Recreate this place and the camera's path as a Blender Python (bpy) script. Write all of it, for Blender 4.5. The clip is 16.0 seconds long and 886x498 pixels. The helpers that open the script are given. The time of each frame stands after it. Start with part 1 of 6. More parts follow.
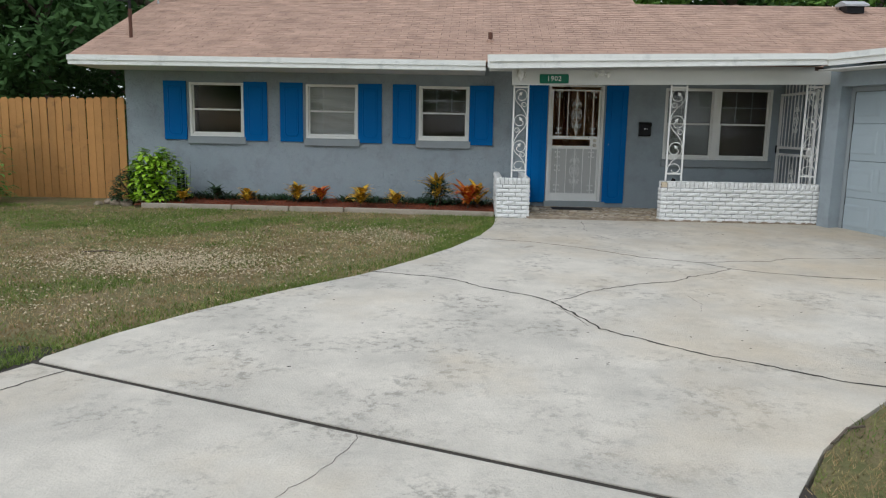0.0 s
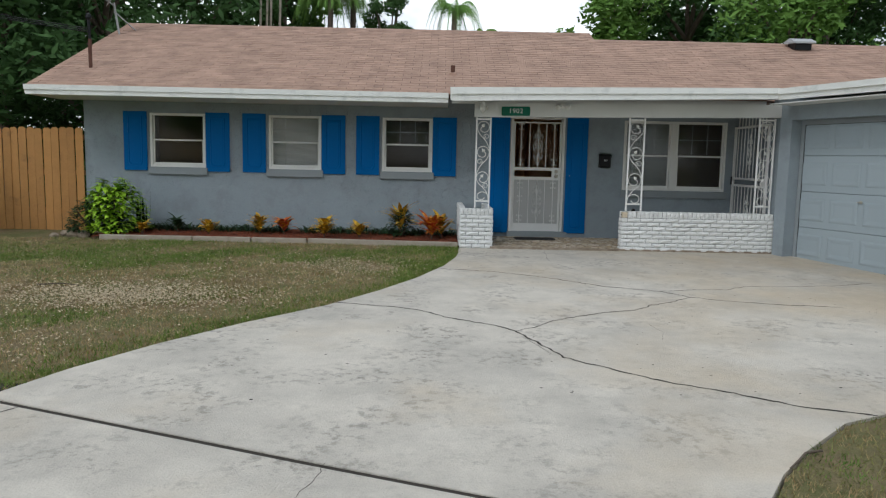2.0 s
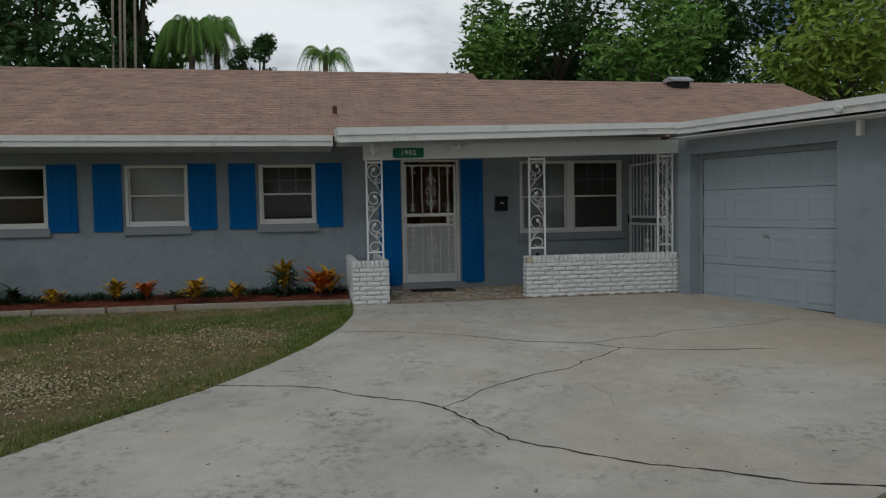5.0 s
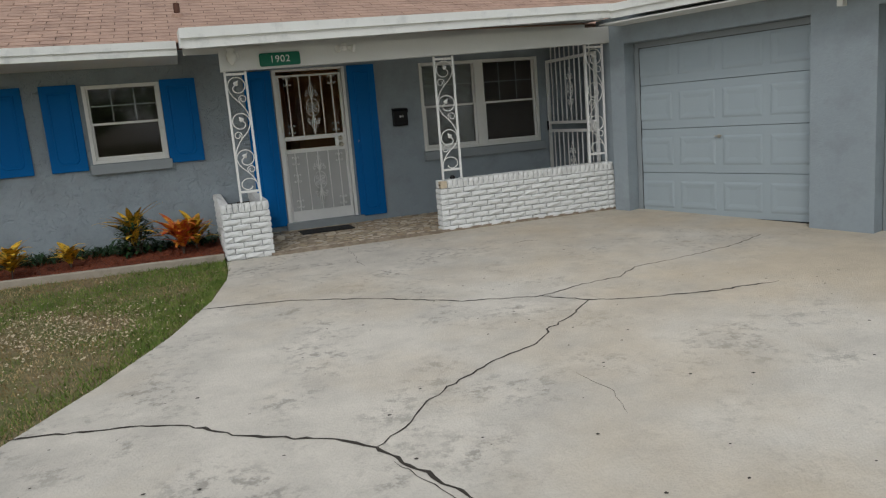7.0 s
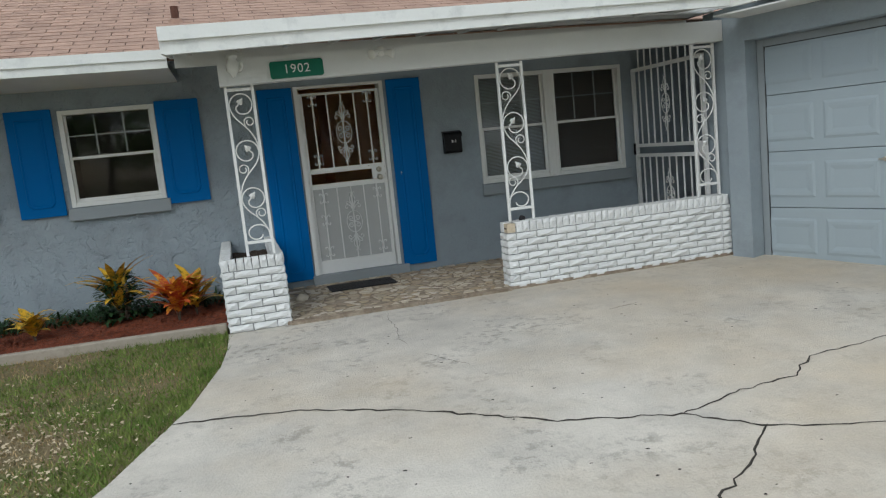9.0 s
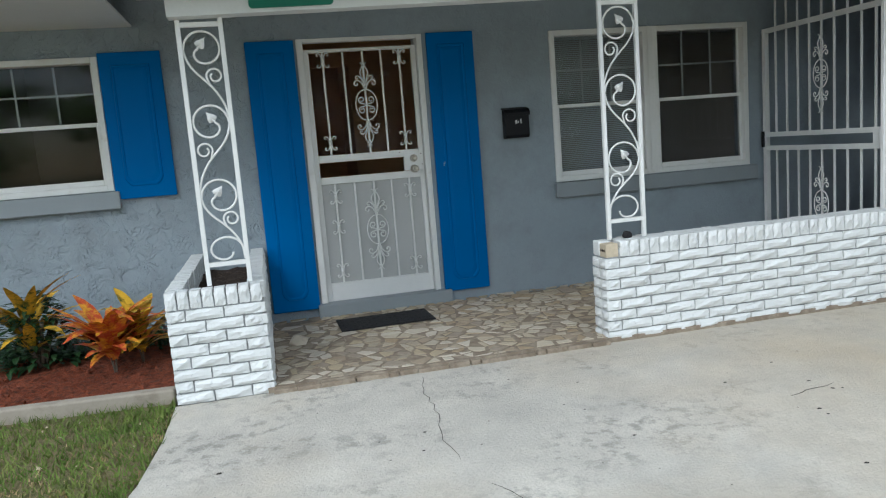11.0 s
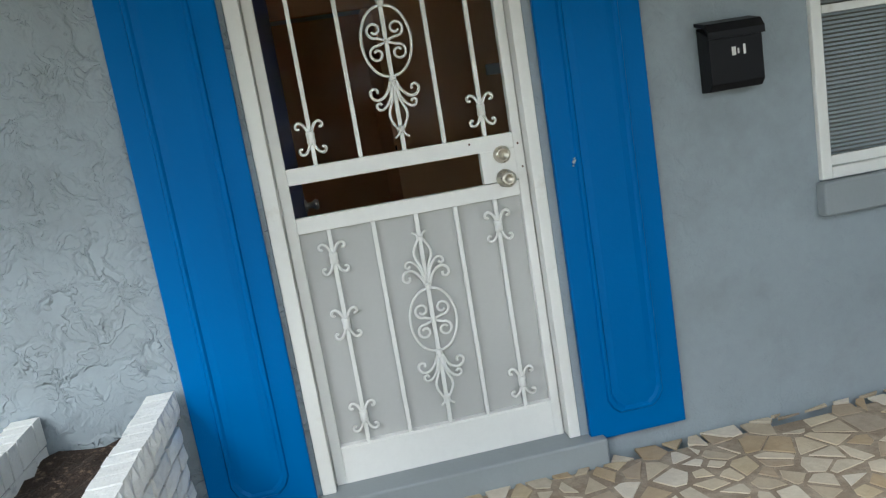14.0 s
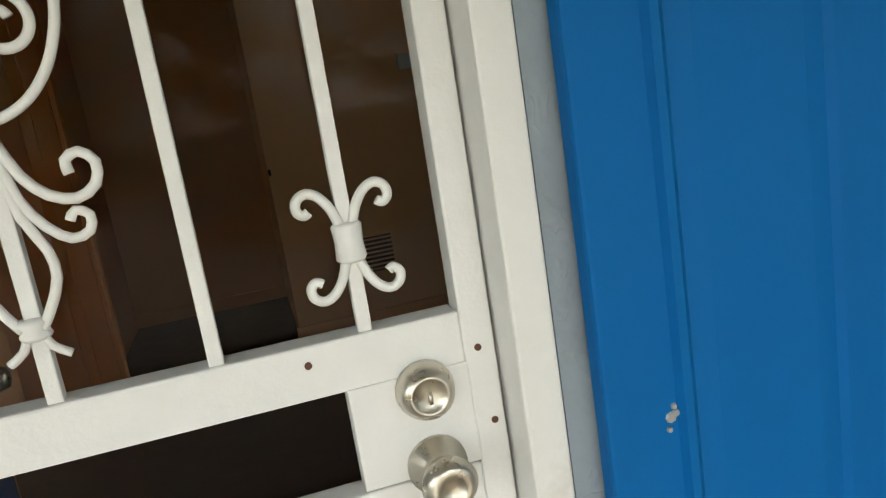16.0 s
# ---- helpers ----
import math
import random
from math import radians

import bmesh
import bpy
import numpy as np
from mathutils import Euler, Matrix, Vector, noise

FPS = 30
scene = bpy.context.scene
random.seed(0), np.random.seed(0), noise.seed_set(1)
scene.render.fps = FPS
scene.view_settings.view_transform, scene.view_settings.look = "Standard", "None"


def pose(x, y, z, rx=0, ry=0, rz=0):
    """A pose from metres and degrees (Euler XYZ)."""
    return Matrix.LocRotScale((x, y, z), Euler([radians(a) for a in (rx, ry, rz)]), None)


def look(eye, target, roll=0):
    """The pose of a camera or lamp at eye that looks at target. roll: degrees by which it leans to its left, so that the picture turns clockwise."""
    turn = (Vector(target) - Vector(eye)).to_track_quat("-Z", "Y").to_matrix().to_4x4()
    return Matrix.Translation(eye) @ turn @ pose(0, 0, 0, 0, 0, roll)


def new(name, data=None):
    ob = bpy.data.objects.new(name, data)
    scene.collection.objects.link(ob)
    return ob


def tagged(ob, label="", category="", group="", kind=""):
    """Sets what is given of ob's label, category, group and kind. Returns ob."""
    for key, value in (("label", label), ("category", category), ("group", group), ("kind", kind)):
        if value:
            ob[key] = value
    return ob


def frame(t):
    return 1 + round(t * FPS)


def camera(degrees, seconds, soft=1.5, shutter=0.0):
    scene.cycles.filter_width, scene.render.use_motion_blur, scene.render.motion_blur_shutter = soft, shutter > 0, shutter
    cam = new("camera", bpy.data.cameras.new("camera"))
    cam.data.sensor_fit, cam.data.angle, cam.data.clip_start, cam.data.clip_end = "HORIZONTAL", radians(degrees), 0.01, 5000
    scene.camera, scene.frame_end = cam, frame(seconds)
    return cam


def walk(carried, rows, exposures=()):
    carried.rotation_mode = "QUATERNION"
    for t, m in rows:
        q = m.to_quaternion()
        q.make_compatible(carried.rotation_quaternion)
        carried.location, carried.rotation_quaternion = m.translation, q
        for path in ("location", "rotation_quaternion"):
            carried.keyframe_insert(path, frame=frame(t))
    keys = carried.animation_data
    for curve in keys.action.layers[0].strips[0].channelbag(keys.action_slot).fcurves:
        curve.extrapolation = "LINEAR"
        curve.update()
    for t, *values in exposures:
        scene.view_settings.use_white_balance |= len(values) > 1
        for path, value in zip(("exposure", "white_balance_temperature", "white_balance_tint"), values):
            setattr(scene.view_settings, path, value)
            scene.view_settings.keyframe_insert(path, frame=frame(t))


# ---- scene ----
cam = camera(61.8, 16.0, soft=1.2)
PATH = [
    (0, (0.682, 0.163, 1.413), (0.599, 2.135, 1.091), 1.1),
    (0.5, (0.689, 0.155, 1.416), (0.62, 2.129, 1.102), 0.8),
    (1, (0.696, 0.125, 1.411), (0.655, 2.107, 1.147), 0.7),
    (1.5, (0.689, 0.135, 1.411), (0.672, 2.12, 1.164), 0.8),
    (2, (0.679, 0.15, 1.41), (0.692, 2.136, 1.172), 1.2),
    (2.5, (0.648, 0.125, 1.411), (0.685, 2.115, 1.218), 0.8),
    (3, (0.59, 0.135, 1.409), (0.653, 2.126, 1.233), 0.3),
    (3.5, (0.544, 0.263, 1.396), (0.652, 2.249, 1.185), -0.1),
    (4, (0.603, 0.525, 1.347), (0.607, 2.518, 1.174), -1.6),
    (4.5, (0.577, 0.924, 1.338), (0.617, 2.918, 1.185), -1.2),
    (5, (0.457, 1.323, 1.372), (0.804, 3.29, 1.266), -1.0),
    (5.2, (0.489, 1.48, 1.361), (0.914, 3.433, 1.283), -2.0),
    (7.3, (0.801, 3.776, 1.462), (1.429, 5.638, 1.085), -4.7),
    (7.5, (0.888, 3.973, 1.43), (1.509, 5.836, 1.051), -4.9),
    (8, (1.02, 4.518, 1.393), (1.541, 6.414, 1.03), -4.1),
    (8.5, (1.116, 5.015, 1.414), (1.768, 6.874, 1.07), -3.6),
    (9, (1.223, 5.554, 1.44), (1.741, 7.466, 1.163), -5.8),
    (9.2, (1.253, 5.789, 1.412), (1.715, 7.714, 1.133), -6.2),
    (11.3, (1.657, 8.298, 1.337), (2.111, 10.225, 1.053), -4.2),
    (11.5, (1.663, 8.563, 1.343), (2.127, 10.484, 1.031), -4.1),
    (12, (1.805, 9.069, 1.359), (2.222, 10.985, 0.965), -7.8),
    (12.5, (1.94, 9.596, 1.349), (2.286, 11.534, 0.996), -8.3),
    (13, (2.024, 10.124, 1.368), (2.36, 12.076, 1.086), -7.6),
    (13.5, (2.176, 10.728, 1.391), (2.412, 12.691, 1.094), -8.9),
    (14, (2.19, 11.295, 1.403), (2.468, 13.246, 1.06), -9.4),
    (14.5, (2.297, 11.901, 1.41), (2.608, 13.829, 0.977), -10.4),
    (15, (2.309, 12.494, 1.505), (2.753, 14.406, 1.122), -8.0),
    (15.5, (2.545, 12.889, 1.514), (3.046, 14.798, 1.191), -8.6),
    (16, (2.696, 13.209, 1.543), (3.175, 15.106, 1.130), -9.0),
]
walk(cam, [(t, look(eye, target, roll)) for t, eye, target, roll in PATH], [(0, -0.68, 6150, 8), (1.5, -0.8, 6150, 8), (2.5, -1.18, 6150, 7), (3.5, -1.84, 6150, 7), (4.5, -1.62, 6150, 7), (5.0, -1.88, 6200, 7), (6.0, -1.4, 6350, 8), (7.5, -0.9, 6450, 9), (9, -0.70, 6100, 6), (11.5, -0.22, 5800, 4), (12.5, -0.2, 5800, 3), (13.5, 0.2, 5900, 5), (14, 0.52, 6100, 5), (15, 0.74, 6450, 7), (16, 0.9, 6800, 7)])

# ---- world and sun ----
world = bpy.data.worlds.new("sky")
scene.world = world
world.use_nodes = True
wn, wl = world.node_tree.nodes, world.node_tree.links
wn.clear()
w_out = wn.new("ShaderNodeOutputWorld")
w_bg = wn.new("ShaderNodeBackground")
w_sky = wn.new("ShaderNodeTexSky")
w_sky.sky_type = "NISHITA"
w_sky.sun_disc = False
SUN_EL, SUN_AZ = radians(41.5), radians(214.5)
w_sky.sun_elevation, w_sky.sun_rotation = SUN_EL, SUN_AZ
w_co = wn.new("ShaderNodeTexCoord")
w_map = wn.new("ShaderNodeMapping")
w_map.inputs["Scale"].default_value = (1.0, 1.0, 2.6)
w_noise = wn.new("ShaderNodeTexNoise")
w_noise.inputs["Scale"].default_value = 2.3
w_noise.inputs["Detail"].default_value = 7
w_noise.inputs["Roughness"].default_value = 0.55
w_ramp = wn.new("ShaderNodeValToRGB")
w_ramp.color_ramp.elements[0].position = 0.36
w_ramp.color_ramp.elements[1].position = 0.56
w_mix = wn.new("ShaderNodeMix")
w_mix.data_type = "RGBA"
w_n2 = wn.new("ShaderNodeTexNoise")
w_n2.inputs["Scale"].default_value, w_n2.inputs["Detail"].default_value = 1.6, 5
w_r2 = wn.new("ShaderNodeValToRGB")
w_r2.color_ramp.elements[0].position, w_r2.color_ramp.elements[1].position = 0.38, 0.62
w_r2.color_ramp.elements[0].color, w_r2.color_ramp.elements[1].color = (10.5, 10.9, 11.6, 1), (25.0, 25.2, 25.4, 1)
wl.new(w_map.outputs["Vector"], w_n2.inputs["Vector"])
wl.new(w_n2.outputs["Fac"], w_r2.inputs["Fac"])
wl.new(w_r2.outputs["Color"], w_mix.inputs["B"])
wl.new(w_co.outputs["Generated"], w_map.inputs["Vector"])
wl.new(w_map.outputs["Vector"], w_noise.inputs["Vector"])
wl.new(w_noise.outputs["Fac"], w_ramp.inputs["Fac"])
wl.new(w_ramp.outputs["Color"], w_mix.inputs["Factor"])
wl.new(w_sky.outputs["Color"], w_mix.inputs["A"])
wl.new(w_mix.outputs["Result"], w_bg.inputs["Color"])
w_bg.inputs["Strength"].default_value = 0.12
wl.new(w_bg.outputs["Background"], w_out.inputs["Surface"])

sun = bpy.data.lights.new("sun", "SUN")
sun.energy, sun.angle, sun.color = 1.25, radians(14), (1.0, 0.97, 0.93)
sun_ob = new("sun", sun)
sun_ob.matrix_world = look((-5.5, -8.0, 8.6), (0, 0, 0))


# ---- materials ----
def node_mat(name, base, rough=0.7, metal=0.0, vary=0.12, scale=6.0, fine=60.0, bump=0.15, bump_scale=80.0, tint=None, tint_at=(0.45, 0.7), tint_scale=1.5, per_object=0.0, dist=0.01, spec=0.4, marks=None, islands=False, palette=None, wash=None):
    """A painted or natural surface: tone at two scales, stains of a second colour, fine relief."""
    m = bpy.data.materials.new(name)
    m.use_nodes = True
    n, l = m.node_tree.nodes, m.node_tree.links
    b = n["Principled BSDF"]
    b.inputs["Roughness"].default_value, b.inputs["Metallic"].default_value = rough, metal
    b.inputs["Specular IOR Level"].default_value = spec
    co = n.new("ShaderNodeTexCoord")

    def tex(s, detail=5.0, rgh=0.6):
        t = n.new("ShaderNodeTexNoise")
        t.inputs["Scale"].default_value, t.inputs["Detail"].default_value, t.inputs["Roughness"].default_value = s, detail, rgh
        l.new(geo.outputs["Position"], t.inputs["Vector"])
        return t.outputs["Fac"]

    def mul(a, val, add=0.0):
        t = n.new("ShaderNodeMath")
        t.operation = "MULTIPLY_ADD"
        l.new(a, t.inputs[0])
        t.inputs[1].default_value, t.inputs[2].default_value = val, add
        return t.outputs[0]

    def plus(a, c):
        t = n.new("ShaderNodeMath")
        t.operation = "ADD"
        l.new(a, t.inputs[0])
        l.new(c, t.inputs[1])
        return t.outputs[0]

    geo = n.new("ShaderNodeNewGeometry")
    tone = plus(mul(tex(scale), vary * 2, 1 - vary), mul(tex(fine), vary * 1.2, -vary * 0.6))
    if per_object:
        pick = geo.outputs["Random Per Island"] if islands else n.new("ShaderNodeObjectInfo").outputs["Random"]
        tone = plus(tone, mul(pick, per_object * 2, -per_object))
    col = None
    if tint:
        ramp = n.new("ShaderNodeValToRGB")
        ramp.color_ramp.elements[0].position, ramp.color_ramp.elements[1].position = tint_at
        l.new(tex(tint_scale, 6, 0.65), ramp.inputs["Fac"])
        mx = n.new("ShaderNodeMix")
        mx.data_type = "RGBA"
        mx.inputs["A"].default_value, mx.inputs["B"].default_value = (*base, 1), (*tint, 1)
        l.new(ramp.outputs["Color"], mx.inputs["Factor"])
        col = mx.outputs["Result"]
    if palette:
        # one tone for each piece
        ob_rand = n.new("ShaderNodeObjectInfo").outputs["Random"]
        both = n.new("ShaderNodeMath")
        both.operation = "FRACT"
        l.new(plus(mul(ob_rand, 7.31), geo.outputs["Random Per Island"]), both.inputs[0])
        pr = n.new("ShaderNodeValToRGB")
        pr.color_ramp.interpolation = "CONSTANT"
        while len(pr.color_ramp.elements) < len(palette):
            pr.color_ramp.elements.new(0.5)
        for k, c in enumerate(palette):
            pr.color_ramp.elements[k].position = k / len(palette)
            pr.color_ramp.elements[k].color = (*c, 1)
        l.new(both.outputs[0], pr.inputs["Fac"])
        mp = n.new("ShaderNodeMix")
        mp.data_type = "RGBA"
        mp.inputs["Factor"].default_value = 0.75
        l.new(col, mp.inputs["A"])
        l.new(pr.outputs["Color"], mp.inputs["B"])
        col = mp.outputs["Result"]
    if marks:
        # worn dark marks: blotches broken up by a finer grain
        m1, m2 = n.new("ShaderNodeValToRGB"), n.new("ShaderNodeValToRGB")
        m1.color_ramp.elements[0].position, m1.color_ramp.elements[1].position = 0.43, 0.62
        m2.color_ramp.elements[0].position, m2.color_ramp.elements[1].position = 0.50, 0.60
        l.new(tex(1.7, 3, 0.5), m1.inputs["Fac"])
        l.new(tex(11.0, 9, 0.72), m2.inputs["Fac"])
        both = n.new("ShaderNodeMath")
        both.operation = "MULTIPLY"
        l.new(m1.outputs["Color"], both.inputs[0])
        l.new(m2.outputs["Color"], both.inputs[1])
        mx2 = n.new("ShaderNodeMix")
        mx2.data_type = "RGBA"
        l.new(mul(both.outputs[0], 0.62), mx2.inputs["Factor"])
        l.new(col, mx2.inputs["A"])
        mx2.inputs["B"].default_value = (*marks, 1)
        col = mx2.outputs["Result"]
    if wash:
        # broad warm stain that thickens towards the garage
        w_col, x0, x1 = wash
        sx = n.new("ShaderNodeSeparateXYZ")
        l.new(geo.outputs["Position"], sx.inputs[0])
        mr = n.new("ShaderNodeMapRange")
        mr.inputs["From Min"].default_value, mr.inputs["From Max"].default_value = x0, x1
        mr.inputs["To Min"].default_value, mr.inputs["To Max"].default_value = -0.06, 0.16
        l.new(sx.outputs["X"], mr.inputs["Value"])
        wr = n.new("ShaderNodeValToRGB")
        wr.color_ramp.elements[0].position, wr.color_ramp.elements[1].position = 0.46, 0.74
        l.new(plus(tex(0.55, 5, 0.6), mr.outputs["Result"]), wr.inputs["Fac"])
        mw = n.new("ShaderNodeMix")
        mw.data_type = "RGBA"
        l.new(wr.outputs["Color"], mw.inputs["Factor"])
        l.new(col, mw.inputs["A"])
        mw.inputs["B"].default_value = (*w_col, 1)
        col = mw.outputs["Result"]
    sc = n.new("ShaderNodeVectorMath")
    sc.operation = "SCALE"
    if col:
        l.new(col, sc.inputs[0])
    else:
        sc.inputs[0].default_value = base
    l.new(tone, sc.inputs["Scale"])
    l.new(sc.outputs["Vector"], b.inputs["Base Color"])
    r = mul(tex(scale * 3), 0.25, rough - 0.12)
    l.new(r, b.inputs["Roughness"])
    if bump:
        bp = n.new("ShaderNodeBump")
        bp.inputs["Strength"].default_value, bp.inputs["Distance"].default_value = bump, dist
        l.new(tex(bump_scale, 4), bp.inputs["Height"])
        l.new(bp.outputs["Normal"], b.inputs["Normal"])
    return m


def stucco_mat():
    """Grey-blue painted stucco with flat trowelled patches and crooked ridges."""
    m = node_mat("grey_stucco", (0.288, 0.335, 0.367), 0.75, vary=0.10, scale=2.2, fine=25, bump=0, tint=(0.245, 0.28, 0.303), tint_at=(0.48, 0.72), tint_scale=3.0)
    n, l = m.node_tree.nodes, m.node_tree.links
    b = n["Principled BSDF"]
    geo = n.new("ShaderNodeNewGeometry")
    warp = n.new("ShaderNodeTexNoise")
    warp.inputs["Scale"].default_value, warp.inputs["Detail"].default_value = 7.0, 3
    l.new(geo.outputs["Position"], warp.inputs["Vector"])
    add = n.new("ShaderNodeVectorMath")
    add.operation = "MULTIPLY_ADD"
    l.new(warp.outputs["Color"], add.inputs[0])
    add.inputs[1].default_value = (0.22, 0.22, 0.22)
    l.new(geo.outputs["Position"], add.inputs[2])
    vor = n.new("ShaderNodeTexNoise")
    vor.inputs["Scale"].default_value, vor.inputs["Detail"].default_value = 10.0, 3.0
    l.new(add.outputs["Vector"], vor.inputs["Vector"])
    step = n.new("ShaderNodeValToRGB")
    step.color_ramp.elements[0].position, step.color_ramp.elements[1].position = 0.40, 0.505
    drop = step.color_ramp.elements.new(0.52)
    drop.color = (0.1, 0.1, 0.1, 1)
    tail = step.color_ramp.elements.new(0.62)
    tail.color = (0.55, 0.55, 0.55, 1)
    edge = step.color_ramp.elements.new(0.635)
    edge.color = (0.0, 0.0, 0.0, 1)
    l.new(vor.outputs["Fac"], step.inputs["Fac"])
    # smoother to the east of the door
    sep = n.new("ShaderNodeSeparateXYZ")
    l.new(geo.outputs["Position"], sep.inputs[0])
    east = n.new("ShaderNodeMapRange")
    east.inputs["From Min"].default_value, east.inputs["From Max"].default_value = 2.4, 2.6
    east.inputs["To Min"].default_value, east.inputs["To Max"].default_value = 1.0, 0.28
    l.new(sep.outputs["X"], east.inputs["Value"])
    bp = n.new("ShaderNodeBump")
    bp.inputs["Distance"].default_value = 0.011
    patch = n.new("ShaderNodeTexNoise")
    patch.inputs["Scale"].default_value, patch.inputs["Detail"].default_value = 9.0, 3.0
    l.new(geo.outputs["Position"], patch.inputs["Vector"])
    rough_at = n.new("ShaderNodeMapRange")
    rough_at.inputs["From Min"].default_value, rough_at.inputs["From Max"].default_value = 0.38, 0.60
    rough_at.inputs["To Min"].default_value, rough_at.inputs["To Max"].default_value = 0.25, 0.85
    l.new(patch.outputs["Fac"], rough_at.inputs["Value"])
    how = n.new("ShaderNodeMath")
    how.operation = "MULTIPLY"
    l.new(east.outputs["Result"], how.inputs[0])
    l.new(rough_at.outputs["Result"], how.inputs[1])
    l.new(how.outputs[0], bp.inputs["Strength"])
    l.new(step.outputs["Color"], bp.inputs["Height"])
    fine = n.new("ShaderNodeTexNoise")
    fine.inputs["Scale"].default_value = 55
    l.new(geo.outputs["Position"], fine.inputs["Vector"])
    bp2 = n.new("ShaderNodeBump")
    bp2.inputs["Strength"].default_value, bp2.inputs["Distance"].default_value = 0.4, 0.005
    l.new(fine.outputs["Fac"], bp2.inputs["Height"])
    l.new(bp.outputs["Normal"], bp2.inputs["Normal"])
    l.new(bp2.outputs["Normal"], b.inputs["Normal"])
    return m


def glass_mat(name, tone, ior):
    m = bpy.data.materials.new(name)
    m.use_nodes = True
    b = m.node_tree.nodes["Principled BSDF"]
    b.inputs["Base Color"].default_value = (*tone, 1)
    b.inputs["Transmission Weight"].default_value = 1.0
    b.inputs["Roughness"].default_value = 0.02
    b.inputs["IOR"].default_value = ior
    return m


STUCCO = stucco_mat()
GREY = node_mat("grey_paint", (0.27, 0.30, 0.315), 0.6, vary=0.06, scale=3, bump=0.15, bump_scale=40)
GARAGE = node_mat("grey_door_paint", (0.345, 0.405, 0.44), 0.5, vary=0.04, scale=1.5, bump=0.08, bump_scale=150)
BLUE = node_mat("blue_paint", (0.0, 0.120, 0.372), 0.5, spec=0.12, vary=0.05, scale=4, fine=30, bump=0.08, bump_scale=60)
NAVY = node_mat("navy_paint", (0.008, 0.03, 0.12), 0.4, vary=0.05)
WHITE = node_mat("white_paint", (0.76, 0.76, 0.73), 0.5, vary=0.05, scale=4, bump=0.08, tint=(0.55, 0.52, 0.45), tint_at=(0.62, 0.85), tint_scale=5)
GRILLE = node_mat("grille_bar", (0.50, 0.51, 0.50), 0.6, vary=0.05, bump=0)
FASCIA = node_mat("fascia_paint", (0.74, 0.75, 0.72), 0.55, vary=0.07, scale=3, bump=0.1, bump_scale=30, tint=(0.45, 0.47, 0.46), tint_at=(0.55, 0.85), tint_scale=4)
IRON = node_mat("white_iron", (0.78, 0.78, 0.76), 0.4, vary=0.04, scale=20, bump=0.1, bump_scale=150)
BRICK = node_mat("white_brick", (0.74, 0.75, 0.74), 0.65, vary=0.07, scale=12, fine=70, bump=0.6, bump_scale=38, per_object=0.05, tint=(0.42, 0.44, 0.45), tint_at=(0.6, 0.8), tint_scale=22, dist=0.012)
# white-painted mortar, its colour greyed to carry the shadow in the joints
MORTAR = node_mat("shaded_mortar", (0.36, 0.37, 0.37), 0.8, vary=0.2, scale=18, bump=0.4, bump_scale=60, tint=(0.2, 0.2, 0.2), tint_at=(0.5, 0.7), tint_scale=14)
RAW_BRICK = node_mat("bare_brick", (0.58, 0.49, 0.36), 0.85, vary=0.15, scale=30)
CONCRETE = node_mat("driveway_concrete", (0.575, 0.535, 0.468), 0.85, vary=0.22, scale=3.2, fine=48, bump=0.8, bump_scale=70, tint=(0.42, 0.395, 0.35), tint_at=(0.42, 0.72), tint_scale=0.9, dist=0.010, marks=(0.20, 0.185, 0.16), wash=((0.52, 0.445, 0.34), 0.5, 6.5))
CRACK = node_mat("crack_dirt", (0.04, 0.034, 0.027), 0.95, vary=0.3, scale=20)
# deck colour darkened for the shadow and dirt in the shingle slots
SLOT_DECK = node_mat("dark_slot_deck", (0.15, 0.10, 0.08), 0.95, vary=0.2, scale=8, bump=0)
ROOF = node_mat("brown_shingle", (0.40, 0.265, 0.20), 0.9, islands=True, vary=0.16, scale=2.2, fine=25, bump=0.4, bump_scale=120, per_object=0.10, tint=(0.27, 0.175, 0.135), tint_at=(0.45, 0.75), tint_scale=3)
FENCE = node_mat("stained_wood", (0.44, 0.22, 0.07), 0.7, vary=0.18, scale=5, fine=40, bump=0.3, bump_scale=30, per_object=0.12, tint=(0.22, 0.11, 0.04), tint_at=(0.58, 0.75), tint_scale=3)
TIMBER = node_mat("weathered_timber", (0.36, 0.315, 0.255), 0.85, vary=0.2, scale=8, bump=0.4, bump_scale=40, tint=(0.2, 0.17, 0.13), tint_at=(0.5, 0.8), tint_scale=6)
SOIL = node_mat("dark_soil", (0.045, 0.03, 0.022), 0.95, vary=0.4, scale=40, bump=1.0, bump_scale=60, tint=(0.24, 0.17, 0.12), tint_at=(0.55, 0.7), tint_scale=50, dist=0.02)
MULCH = node_mat("red_mulch", (0.30, 0.075, 0.03), 0.9, vary=0.4, scale=25, fine=90, bump=1.0, bump_scale=70, tint=(0.1, 0.035, 0.02), tint_at=(0.45, 0.65), tint_scale=30, dist=0.03)
LAWN = node_mat("lawn_soil", (0.23, 0.18, 0.095), 0.95, vary=0.5, scale=18, fine=80, bump=1.0, bump_scale=50, tint=(0.15, 0.16, 0.055), tint_at=(0.42, 0.60), tint_scale=1.6, dist=0.04)
DRY_GRASS = node_mat("grass_blade", (0.10, 0.195, 0.025), 0.8, vary=1.2, scale=18, fine=90, bump=0, tint=(0.33, 0.24, 0.12), tint_at=(0.40, 0.55), tint_scale=1.6)
GREEN_GRASS = node_mat("green_grass_blade", (0.125, 0.195, 0.04), 0.8, vary=0.8, scale=9, fine=70, bump=0, tint=(0.19, 0.23, 0.06), tint_at=(0.42, 0.62), tint_scale=5, spec=0.15)
